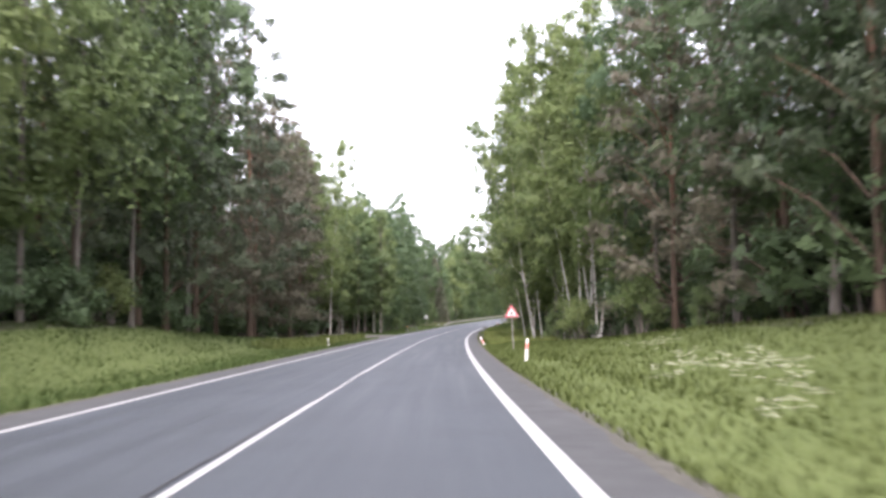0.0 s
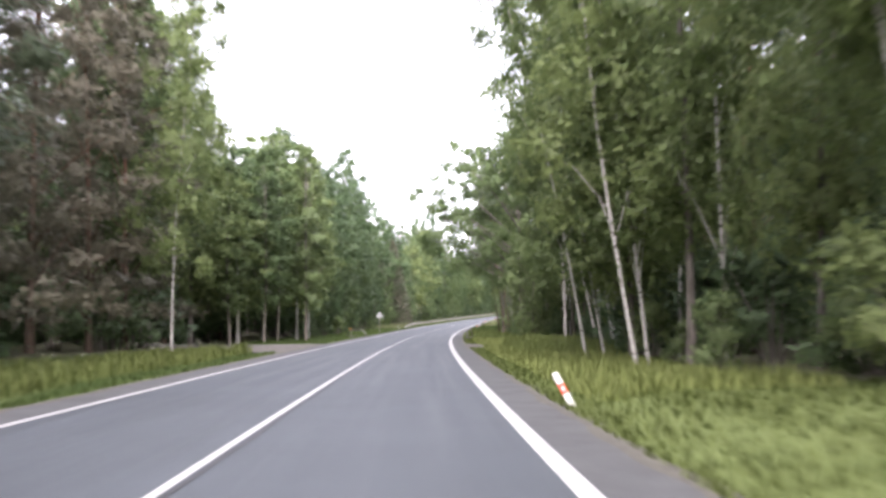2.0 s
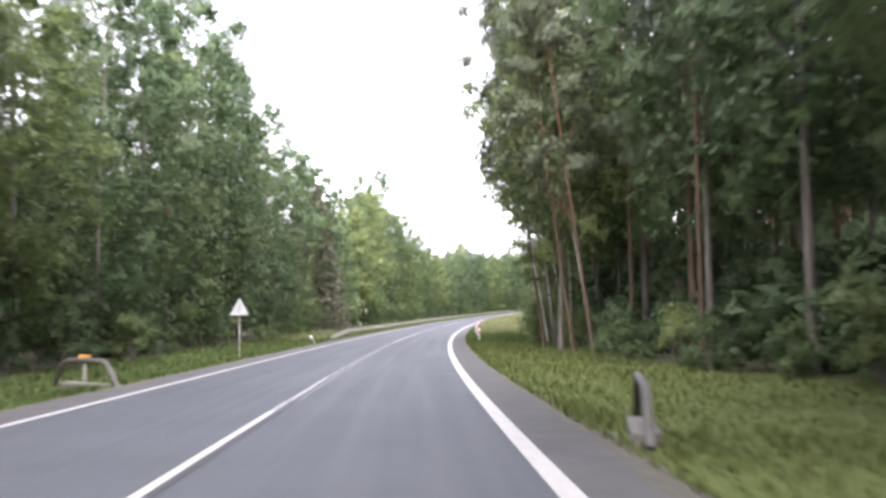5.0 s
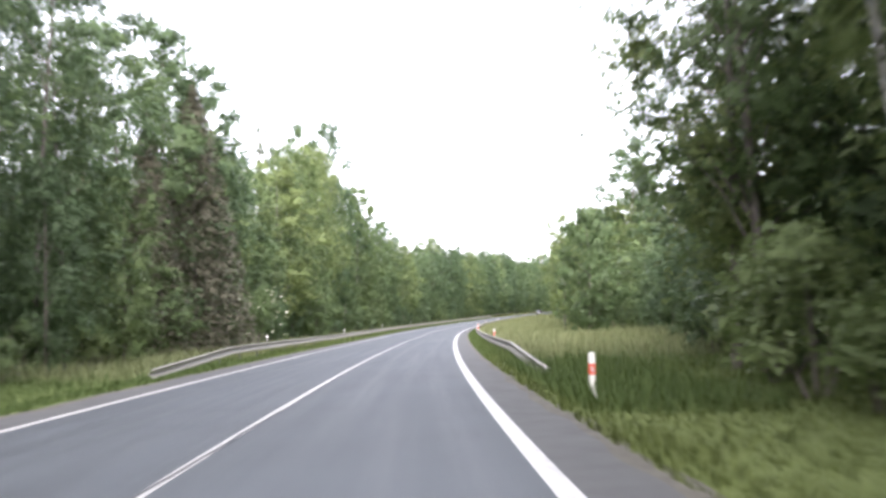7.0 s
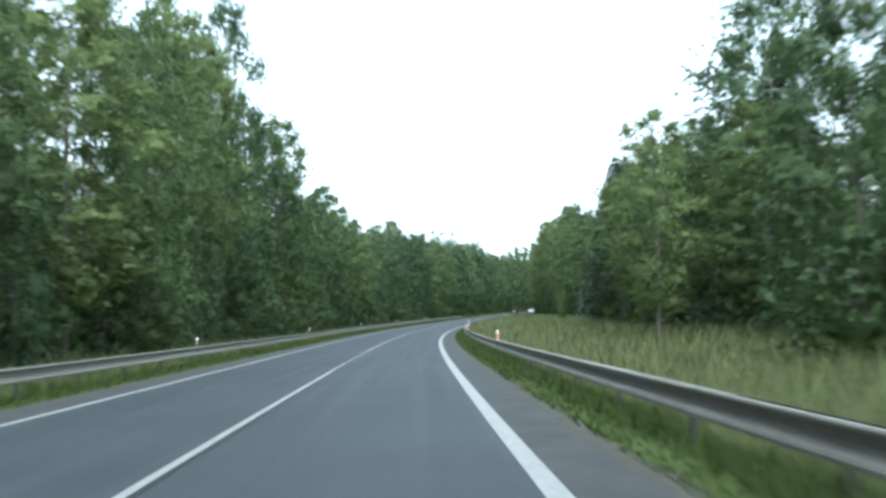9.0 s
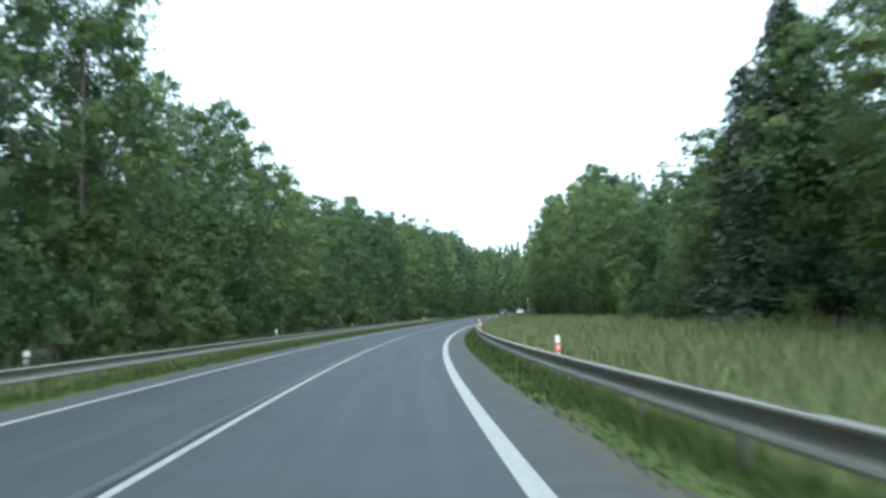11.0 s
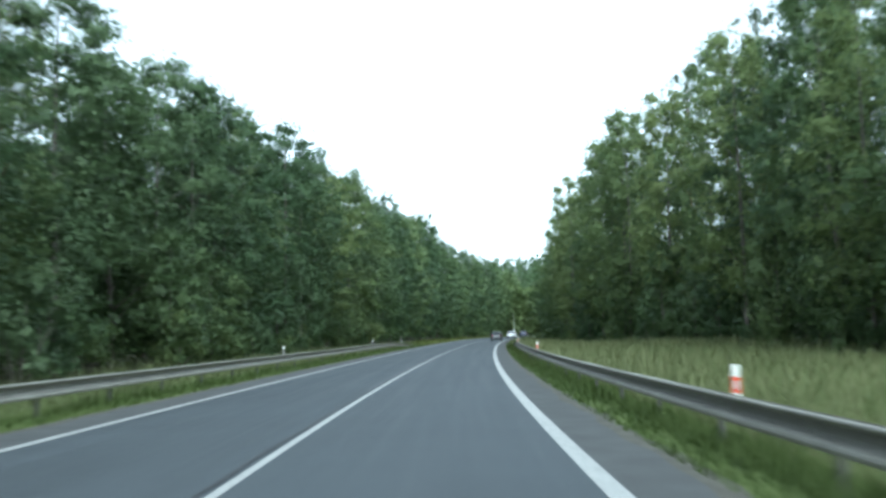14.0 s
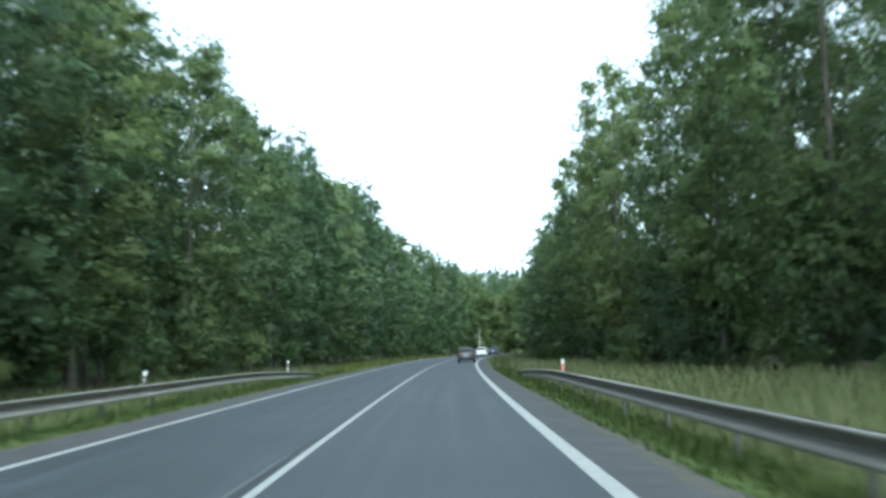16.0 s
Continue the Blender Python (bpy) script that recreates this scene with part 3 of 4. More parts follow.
def bush(seed, height=3.0, width=1.6, leaf=LEAF, count=900, size=0.22, label="leafy green bush at the edge of the wood", kind="bush"):
    rng = np.random.default_rng(seed)
    stems, blobs = [], []
    for i in range(11):
        a = i * 2.4 + rng.uniform(-0.4, 0.4)
        u = rng.uniform(0.15, 0.95)
        rr = width * rng.uniform(0.2, 0.85) * (1 - 0.5 * u)
        z = height * u
        br = width * rng.uniform(0.3, 0.48)
        blobs.append((rr * math.cos(a), rr * math.sin(a), max(z, br * 0.5), br, br * rng.uniform(0.7, 1.1)))
        if i < 6:
            stems.append([(0.1 * math.cos(a), 0.1 * math.sin(a), -0.15, 0.035), (rr * 0.5 * math.cos(a), rr * 0.5 * math.sin(a), z * 0.55, 0.022), (rr * math.cos(a), rr * math.sin(a), z, 0.008)])
    ob = tagged(new(kind), label, "bush")
    child("stem", tube_mesh("stem", stems, BARK, 5), ob)
    sprays, out_way = blobs_to_leaves(rng, blobs, count, size, 6, spread=0.5)
    child("foliage", quads("foliage", sprays, leaf, out_way), ob)
    return ob


ASPEN = ("aspen_tree", "slim aspen with a pale trunk and light crown", BIRCH_BARK, 0.085)
YOUNG = ("young_tree", "bushy young tree leafy to the ground", BARK, 0.08)
DEEP = ("forest_tree", "tree standing deep in the shaded wood", BARK, 0.13)
STOCK = {
    "broad": [broad_tree(11), broad_tree(12, 18, 3.4, 0.8), broad_tree(13, 18, 4.1, 1.6, LEAF_DARK), broad_tree(14, 18, 3.6, 0.6, LEAF_DARK)],
    "alder": [broad_tree(15, 18, 3.7, 5.0, LEAF, 3900, 0.27), broad_tree(16, 18, 3.5, 4.2, LEAF_DARK, 3900, 0.27)],
    "light": [broad_tree(17, 18, 3.6, 2.6, LEAF_BIRCH, 4200, 0.26), broad_tree(18, 18, 3.3, 3.4, LEAF_BIRCH, 4000, 0.26)],
    "aspen": [broad_tree(21, 18, 2.3, 4.2, LEAF_BIRCH, 3600, 0.25, 34, *ASPEN), broad_tree(22, 18, 2.1, 3.4, LEAF, 3500, 0.25, 34, "aspen_tree", "slim aspen with a grey trunk and green crown", BARK, 0.085)],
    "young": [broad_tree(31, 9, 2.9, 0.5, LEAF, 3000, 0.24, 26, *YOUNG), broad_tree(32, 9, 2.6, 0.4, LEAF_DARK, 2900, 0.24, 24, *YOUNG)],
    "birch": [birch_tree(41, 18, 3.9, 2.9, 4200), birch_tree(42, 18, 3.2, 2.7, 4200), birch_tree(43, 18, 4.6, 2.9, 4200, True)],
    "pine": [pine_tree(51, 18, 3.6, 3.5, 4000), pine_tree(52, 18, 2.4, 3.3, 4000)],
    "brown": [pine_tree(55, 18, 1.8, 3.6, 4400, True), pine_tree(56, 18, 1.5, 3.4, 4400, True)],
    "spruce": [spruce_tree(61, 18, 3.2, 4400), spruce_tree(62, 18, 2.8, 4200)],
    "brown_spruce": [spruce_tree(64, 18, 4.4, 7500, True, 15)],
    "tall": [broad_tree(24, 18, 3.2, 7.6, LEAF_DARK, 3600, 0.26, 30, radius=0.08), pine_tree(53, 18, 8.0, 3.1, 3600, False, 0.09), pine_tree(54, 18, 7.2, 3.0, 3600, False, 0.085)],
    "deep": [broad_tree(71, 18, 3.8, 4.5, LEAF_DARK, 760, 0.7, 26, *DEEP), pine_tree(72, 18, 6.0, 3.0, 760, False, 0.17)],
    "distant": [broad_tree(73, 18, 3.7, 0.8, LEAF, 900, 0.62, 30, "broadleaf_tree"), broad_tree(74, 18, 3.2, 1.2, LEAF_DARK, 900, 0.62, 30, "broadleaf_tree")],
    "bush": [bush(81), bush(82, 2.4, 1.6, LEAF_DARK), bush(83, 3.6, 2.0, LEAF_DARK, 950), bush(84, 2.6, 1.8, LEAF_BIRCH, 950, 0.2, "light green leafy shrub before the trees")],
    "shade_bush": [bush(86, 2.8, 1.8, LEAF_DARK, 330, 0.32, "shaded bush growing under the trees"), bush(87, 2.2, 1.7, LEAF_DARK, 300, 0.32, "shaded bush growing under the trees")],
}
BASE_H = {"young": 9.0, "bush": 1.0, "shade_bush": 1.0}
USED = set()


def plant(kind, s, lat, height=None, wide=1.0, variant=None, turn=None, lean=0.0):
    """Sets a tree of this height on the ground; lean: degrees towards the road's axis side."""
    pool = STOCK[kind]
    i = int(RNG.integers(len(pool))) if variant is None else variant
    f = (height or BASE_H.get(kind, 18.0)) / BASE_H.get(kind, 18.0)
    x, y, z = at(s, lat)
    m = pose(x, y, z - 0.04, 0, 0, heading(s)) @ pose(0, 0, 0, 0, -lean if lat > 0 else lean, 0)
    m = m @ pose(0, 0, 0, 0, 0, RNG.uniform(0, 360) if turn is None else turn) @ Matrix.Diagonal((wide, wide, f, 1))
    if (kind, i) not in USED:
        USED.add((kind, i))
        pool[i].matrix_basis = m.copy()
        return pool[i]
    return copy_thing(pool[i], m)


def top_left(s):
    """Height of the wood's edge."""
    return np.interp(s, [-60, 30, 66, 78, 92, 98, 104, 110, 116, 134, 148, 155, 161, 175, 184, 201, 208, 214, 222, 229, 236, 248, 254, 260, 268, 282, 302, 310, 318, 335, 345, 350, 356, 366, 378, 388, 397, 410, 424, 436, 446, 460, 500, 530, 560, 640],
                     [20, 20, 20, 20, 21, 22, 21, 17.5, 15, 16, 20, 18, 17, 19.5, 21, 21.5, 20, 17.5, 17.5, 17, 15, 13, 14, 16.5, 19, 23.5, 24, 20, 17.5, 16, 16.5, 15.5, 14.5, 14.5, 13.2, 14.5, 16.5, 15, 15.5, 17.2, 19, 19, 23, 24, 23, 20])


def top_right(s):
    return np.interp(s, [-60, 40, 60, 100, 160, 178, 192, 200, 207, 214, 225, 240, 255, 262, 270, 290, 310, 322, 330, 345, 356, 368, 380, 400, 420, 435, 460, 500, 640],
                     [21, 20, 19, 22, 23, 21, 19, 12.5, 9.5, 8, 7.5, 7.5, 8.5, 10, 12, 14, 12.5, 11.5, 11, 12.5, 13.5, 13.5, 14.5, 19, 21.5, 20.5, 18, 15.5, 16])


# wood edges: stretches (s from, s to, kinds by weight)
# before s = 0 the trees are out of view, added to shape the light
LEFT = [(-30, 58, "broad broad pine light"), (58, 101, "brown brown brown pine"), (101, 119, "alder"), (119, 160, "aspen light alder light"),
        (160, 196, "alder broad aspen broad"), (196, 232, "broad alder broad broad"), (232, 330, "broad broad alder light"), (330, 470, "broad broad light alder"), (470, 640, "distant")]
RIGHT = [(-30, 30, "pine pine brown"), (30, 50, "brown pine alder"), (50, 58, "light alder"), (58, 92, "birch birch light"), (92, 140, "aspen birch light aspen"),
         (140, 180, "tall alder tall alder"), (180, 190, "light light birch"), (190, 208, "light broad"), (208, 250, "young young broad"),
         (250, 300, "broad light aspen"), (300, 440, "broad light broad broad"), (440, 480, "broad broad light"), (480, 640, "distant")]


def clear(s, lat):
    """Whether a tree may stand here: not on the side track."""
    return not (-15 < lat < -4 and 99 + max(0, -lat - 5) * 0.9 < s < 120 + max(0, -lat - 8) * 0.3)


# trees that stand out singly
plant("birch", 89.4, 8.9, 20, 1.15, 0, 200, 8)
plant("birch", 91.0, 9.9, 20, 1.1, 1, 150, 9)
plant("birch", 80.3, 9.1, 19, 1.15, 0, 40, 10)
plant("birch", 81.9, 9.8, 20, 1.0, 1, 90, 7)
plant("birch", 112.0, 10.9, 20, 1.4, 1, 90, 3)
for q, l in ((64, 10.6), (99, 11.8), (111, 13.0), (126, 13.2)):
    plant("birch", q, l, 20.5, 1.15, None, None, 6)
plant("birch", 94.0, -9.2, 17, 0.9, 0, 10, 0)


def oak_tree(seed=77):
    """A wide oak; the long boughs on its -x side carry flat, ragged sprays."""
    rng = np.random.default_rng(seed)
    tr = bent_trunk(rng, 14.5, 0.15, 0.02, 0.3, 0.2)
    blobs, boughs = [], []
    for i in range(34):
        u = (i + rng.uniform(0, 1)) / 34
        z, a = 6.0 + 9.5 * u, i * 2.4
        rr = 5.2 * math.sin(math.pi * (0.2 + 0.7 * u)) * rng.uniform(0.5, 1.0)
        br = rng.uniform(1.0, 1.7)
        blobs.append((rr * math.cos(a), rr * math.sin(a), z, br, br * 0.6))
    for i in range(7):
        blobs.append((rng.normal(-0.6, 1.6), rng.normal(0, 2.2), rng.uniform(3.6, 6.5), 1.3, 0.9))
    for x, y, z, z0 in ((-7.6, 8.0, 8.4, 4.6), (-7.0, 6.6, 6.9, 4.0), (-6.0, -8.2, 8.8, 5.0), (-7.2, 2.0, 10.8, 6.5), (-6.2, 5.0, 12.6, 7.5), (-5.0, -3.0, 13.6, 8.5), (-6.2, 7.5, 10.6, 6.0), (-3.0, 3.0, 15.0, 9.5)):
        a, b = on_trunk(tr, z0), np.array([x, y, z])
        mid = a[:3] * 0.5 + b * 0.5 + np.array([0, 0, 0.7])
        boughs.append([(*a[:3], 0.085), (*mid, 0.05), (*b, 0.012)])
        for u in np.linspace(0.42, 1.0, 8):
            c = a[:3] * (1 - u) + b * u + np.array([0, 0, 0.5]) + rng.normal(0, 0.55, 3)
            r = rng.uniform(0.6, 1.15)
            blobs.append((*c, r, r * 0.6))
    return make_tree("oak_tree", "wide oak with long limbs reaching over the road", "tree", BARK, LEAF, tr, boughs + limbs_to(rng, tr, blobs[:34], 0.25),
                     blobs_to_leaves(rng, blobs, 15000, 0.25, 7, spread=0.5), 7)


oak = oak_tree()
oak.matrix_basis = spot(123.5, 8.9)
plant("young", 118.6, 9.3, 9.0, 1.0, 0, 0)
plant("light", 116.0, 12.6, 19.0, 1.1, 0, 0)
plant("light", 128.5, 10.6, 20.0, 1.3, 1, 0)
plant("alder", 133.0, 9.8, 17.5, 1.2, 0, 0)
alder = broad_tree(78, 21, 5.9, 4.2, LEAF, 5200, 0.28, 52, "alder_tree", "tall ragged alder at the corner of the wood", BARK, 0.16, 0.4, 0.7)
alder.matrix_basis = spot(194, 11.2)
roadside = broad_tree(79, 15.5, 6.4, 6.6, LEAF, 7000, 0.26, 54, "maple_tree", "wide maple leaning its leafy boughs over the verge", BARK, 0.14, 0.4, 0.7)
roadside.matrix_basis = spot(170, 9.0)
for q, l in ((163.9, 9.7), (166.5, 9.2), (168, 10.3), (173.5, 8.6), (178, 9.6), (182, 10.0)):
    plant("birch" if q in (168, 182) else "tall", q, l, 20, 0.95, 1 if q == 166.5 else None, None, 7)
for q, l, h in ((112, -17, 15), (117, -15.5, 15.5), (121, -18, 17), (126, -22, 18), (119, -24, 17), (113, -23, 15), (131, -17, 16), (108, -19.5, 14)):
    plant("alder" if h > 17 else "aspen", q, l, h, 1.25)
for q, l, h, w in ((131.0, -8.3, 20.0, 1.1), (128.6, -10.2, 19.2, 0.9), (124.0, -10.4, 18.0, 0.9), (135.5, -9.8, 19.2, 1.0), (140.0, -10.6, 16.5, 1.1), (120.6, -12.2, 16.0, 1.0)):
    plant("aspen", q, l, h, w, None, None)
plant("aspen", 142.0, -9.8, 21.8, 1.05, 0, 0)
plant("aspen", 146.0, -11.5, 18.5, 1.0, 1, 0)
plant("alder", 113.5, -16.0, 19.0, 1.2, 0, 0)
plant("alder", 106.5, -17.5, 21.5, 1.3, 1, 0)
plant("light", 104.0, -14.5, 21.0, 1.2, 0, 90)
plant("light", 109.5, -14.8, 19.5, 1.2, 1, 200)
for q, l, h in ((118.0, -14.4, 17.0), (122.5, -15.6, 17.6), (127.0, -16.6, 18.2)):
    plant("light", q, l, h, 1.15)
for q, l, f in ((60, 10.4, 0.9), (63.5, 10.9, 1.0), (66, 11.2, 0.8), (183, 9.2, 0.8), (186, 9.4, 1.2), (190, 10.2, 1.3)):
    plant("bush", q, l, f, f * 1.1, 3)
plant("light", 196, 11.0, 20, 1.2, 0, 0)
plant("light", 198, 14.0, 19, 1.2, 1, 60)
for q, l, h in ((42, -13.0, 22), (48, -12.6, 23), (53, -12.4, 23.5), (58, -12.6, 23)):
    plant("pine" if q == 53 else "alder", q, l, h, 1.15)
plant("brown_spruce", 226, -11.2, 15.2, 0.8, 0, 20)
plant("alder", 233.0, -12.4, 16.0, 1.0, 1, 20)
plant("brown_spruce", 221.0, -12.4, 15.0, 0.65, 0, 120)
for q, l, h in ((420, -19.2, 19.5), (426, -20.4, 20.0), (433, -19.5, 21.0), (441, -20.0, 21.5), (449, -19.0, 21.5), (457, -20.5, 21.0)):
    plant("broad", q, l, h, 1.15)
plant("pine", 405, -14.0, 17.5, 0.9, 0, 70)
plant("young", 262, -9.6, 8.0, 1.0, 0, 10)
plant("broad", 267.0, 20.5, 16.2, 1.45, 2, 30)
plant("spruce", 270.5, 23.0, 17.2, 1.2, 0)
plant("broad", 281.0, 24.0, 16.5, 1.1, 3, 200)
plant("spruce", 267.5, 28.0, 16.6, 1.1, 0)
plant("spruce", 271.5, 33.0, 16.9, 1.1, 1)
plant("spruce", 262, 31, 13.5, 0.9, 0)
plant("light", 261.5, 13.6, 10.8, 0.75, 0, 0)
plant("pine", 274, 18.5, 12.5, 0.9, 0, 90)
plant("spruce", 398, 22.5, 19.5, 1.1, 1)
for q, l, h in ((313, 20.5, 17), (317, 22, 18), (321, 20.8, 16), (325, 23, 15)):
    plant("spruce", q, l, h, 1.15)
plant("alder", 310, 21.5, 15, 1.1)
plant("young", 239, 13.0, 9.5, 1.2, 0, 0)
plant("bush", 341, 16.4, 1.75, 0.75, 3, 0)

THICKET = {-1: [], 1: []}
for side, rows, edge, top in ((-1, LEFT, edge_left, top_left), (1, RIGHT, edge_right, top_right)):
    RNG = np.random.default_rng(20 + side)
    for a, b, kinds in rows:
        pool = kinds.split()
        s = a + 1.5
        while s < b:
            k = pool[int(RNG.integers(len(pool)))]
            gap = {"birch": 3.0, "aspen": 3.3, "young": 3.6, "tall": 3.2}.get(k, 5.2) * (0.75 if k == "distant" else 1.0)
            lat = float(edge(s)) + RNG.uniform(0.0, 2.0) + (1.4 if k in ("broad", "brown", "alder") else 0)
            if clear(s, side * lat):
                plant(k, s, side * lat, float(top(s)) * RNG.uniform(0.84, 1.04), RNG.uniform(0.96, 1.3), None, None, RNG.uniform(-2, 5) if k == "birch" else 0)
            s += gap * RNG.uniform(0.75, 1.25)
    RNG = np.random.default_rng(30 + side)
    s = -28.0
    while s < 540:
        for depth in ((3.6, 7.0, 10.5, 15.0, 20.0) if side > 0 and 140 < s < 200 else (5.0, 10.5) if s < 200 or 380 < s < 460 else (6.5,)):
            lat = float(edge(s)) + depth + RNG.uniform(-1.2, 1.8)
            if clear(s, side * lat):
                plant("deep", s + RNG.uniform(-2, 2), side * lat, float(top(s)) * RNG.uniform(0.88, 1.06), RNG.uniform(0.9, 1.15))
        s += RNG.uniform(5.5, 7.5) * (1.5 if s > 460 else 1)
    RNG = np.random.default_rng(40 + side)
    s = -10.0
    while s < 470:
        lat = float(edge(s)) + RNG.uniform(-0.8, 1.2)
        if clear(s, side * lat) and not (side > 0 and s < 40) and not (side < 0 and 48 < s < 138):
            f = RNG.uniform(0.6, 1.2) * (0.75 if 80 < s < 190 else 1.0)
            plant("bush", s, side * lat, f, f)
        s += RNG.uniform(3.0, 5.6)
    # shaded undergrowth between the trunks
    RNG = np.random.default_rng(50 + side)
    s = -6.0
    while s < 204:
        lat = float(edge(s)) + RNG.uniform(1.6, 5.5)
        if clear(s, side * lat):
            f = RNG.uniform(0.7, 1.5)
            plant("shade_bush", s, side * lat, f, f * 1.15)
        if side < 0 and s < 56:
            for depth in (0.4, 3.0, 6.0):
                f = RNG.uniform(0.7, 1.2)
                THICKET[-1].append((s + RNG.uniform(-1, 1), -float(edge(s)) - depth + RNG.uniform(-0.8, 0.5), f))
        if side > 0 and 140 < s < 196:
            for depth in (0.7, 5.0, 9.0):
                f = RNG.uniform(0.5, 0.85) + 0.03 * depth
                THICKET[1].append((s + RNG.uniform(-1, 1), float(edge(s)) + depth + RNG.uniform(-0.5, 1.0), f))
        s += RNG.uniform(2.0, 3.6)
    # young trees before the tall ones
    RNG = np.random.default_rng(60 + side)
    s = 205.0 if side < 0 else 262.0
    while s < 455:
        plant("young", s, side * (float(edge(s)) + RNG.uniform(-0.4, 0.8)), RNG.uniform(4.5, 9.0), RNG.uniform(0.75, 1.1))
        s += RNG.uniform(6.0, 12.0)


def thicket(rows, seed):
    """Undergrowth that closes the space between the trunks; rows: along, across, size."""
    rng = np.random.default_rng(seed)
    sprays, ways = [], []
    for s, lat, f in rows:
        p = at(s, lat)
        blobs = []
        for i in range(9):
            a, u, br = i * 2.4 + rng.uniform(-0.4, 0.4), rng.uniform(0.1, 0.95), 1.9 * f * rng.uniform(0.28, 0.45)
            rr = 1.9 * f * rng.uniform(0.2, 0.9) * (1 - 0.5 * u)
            blobs.append((p[0] + rr * math.cos(a), p[1] + rr * math.sin(a), p[2] + max(2.5 * f * u, br * 0.5), br, br * 0.9))
        leaf, way = blobs_to_leaves(rng, blobs, 620, 0.21, 6, spread=0.5)
        sprays.append(leaf)
        ways.append(way)
    ob = new("undergrowth", quads("undergrowth", np.concatenate(sprays), LEAF_DARK, np.concatenate(ways)))
    return tagged(ob, "shaded leafy thicket between the trunks of the wood", "undergrowth", kind="stuff")


thicket(THICKET[-1], 141)
thicket(THICKET[1], 142)

# ---- far woods ----


def far_wood(side, s0, s1, lat, height, count, seed):
    rng = np.random.default_rng(seed)
    s = rng.uniform(s0, s1, count)
    top = height * (0.86 + 0.1 * np.sin(s * 0.21 + seed) + 0.08 * np.sin(s * 0.57 + 2 * seed))
    z = rng.uniform(0, 1, count) ** 0.8 * top
    la = side * (lat + rng.uniform(0, 8, count) + 0.12 * z)
    c = at(s, la)
    c[:, 2] += z
    ob = new("far_woods", quads("far_woods", leaves(rng, c, np.tile([-0.4 * side, -0.3, 0.5], (count, 1)), 2.0, 0.75, 0.9), LEAF_DARK))
    return tagged(ob, "dense dark woodland standing behind the first trees", "woodland", kind="stuff")


far_wood(-1, -60, 640, 26, 17, 24000, 91)
far_wood(-1, -40, 215, 19, 5.5, 5000, 96)
far_wood(1, -40, 200, 20, 5.5, 5000, 97)
far_wood(1, -60, 215, 27, 17.5, 10000, 92)
far_wood(1, 195, 360, 33, 10, 6000, 95)
far_wood(1, 350, 640, 27, 13.5, 14000, 93)


def end_wood(seed):
    rng = np.random.default_rng(seed)
    n = 30000
    x = rng.uniform(-70, 60, n)
    top = 16 + 1.5 * np.sin(x * 0.15) + 1.5 * np.sin(x * 0.41 + 1)
    z = rng.uniform(0, 1, n) ** 0.85 * top
    c = at(np.full(n, 628.0) + rng.uniform(0, 14, n), x)
    c[:, 2] = at(628.0, 0.0)[2] + z
    ob = new("far_woods", quads("far_woods", leaves(rng, c, np.tile([-0.4, -0.6, 0.5], (n, 1)), 1.5, 0.75, 0.9), LEAF_BIRCH))
    return tagged(ob, "distant wood closing the view where the road bends away", "woodland", kind="stuff")


end_wood(94)


def hill_wood(seed):
    """Conifers in rows up the far hill: each is a cone of drooping sprays."""
    rng = np.random.default_rng(seed)
    n, k = 900, 26
    base = at(rng.uniform(880, 1250, n), rng.uniform(-200, 150, n))
    h = rng.uniform(11, 19, (n, 1))
    u = rng.uniform(0, 1, (n, k)) ** 1.3
    a = rng.uniform(0, 6.28, (n, k))
    r = 0.2 * h * (1 - u) * rng.uniform(0.4, 1, (n, k)) + 0.15
    c = np.stack([base[:, :1] + r * np.cos(a), base[:, 1:2] + r * np.sin(a), base[:, 2:] + u * h], -1).reshape(-1, 3)
    d = np.stack([np.cos(a), np.sin(a), np.full((n, k), 0.6)], -1).reshape(-1, 3)
    ob = new("far_woods", quads("far_woods", leaves(rng, c, d, 3.2, 0.7, 0.4), LEAF_DARK))
    return tagged(ob, "distant dark conifer wood on the hill beyond the road", "woodland", kind="stuff")


hill_wood(98)


def deep_wood(side, seed):
    """The wood going on behind its edge: crowns of broad sprays on the ground."""
    rng = np.random.default_rng(seed)
    n, k = 2500, 22
    s = rng.uniform(-60, 640, n)
    back = rng.uniform(38, 160, n)
    base = at(s, side * back)
    low = (s > 170) & (s < 420) if side > 0 else np.zeros(n, bool)
    h = (np.where(low, 7.5, 13.5) * rng.uniform(0.75, 1.0, n))[:, None]
    u = rng.uniform(0.1, 1, (n, k))
    a = rng.uniform(0, 6.28, (n, k))
    r = 3.2 * np.sin(math.pi * (0.15 + 0.8 * u)) * rng.uniform(0.3, 1, (n, k))
    c = np.stack([base[:, :1] + r * np.cos(a), base[:, 1:2] + r * np.sin(a), base[:, 2:] + u * h], -1).reshape(-1, 3)
    d = np.stack([np.cos(a), np.sin(a), np.full((n, k), 0.8)], -1).reshape(-1, 3)
    ob = new("far_woods", quads("far_woods", leaves(rng, c, d, 2.0, 0.75, 0.5), LEAF_DARK))
    return tagged(ob, "deep green woodland going on behind the roadside trees", "woodland", kind="stuff")


deep_wood(-1, 151)
deep_wood(1, 152)

# ---- grass ----


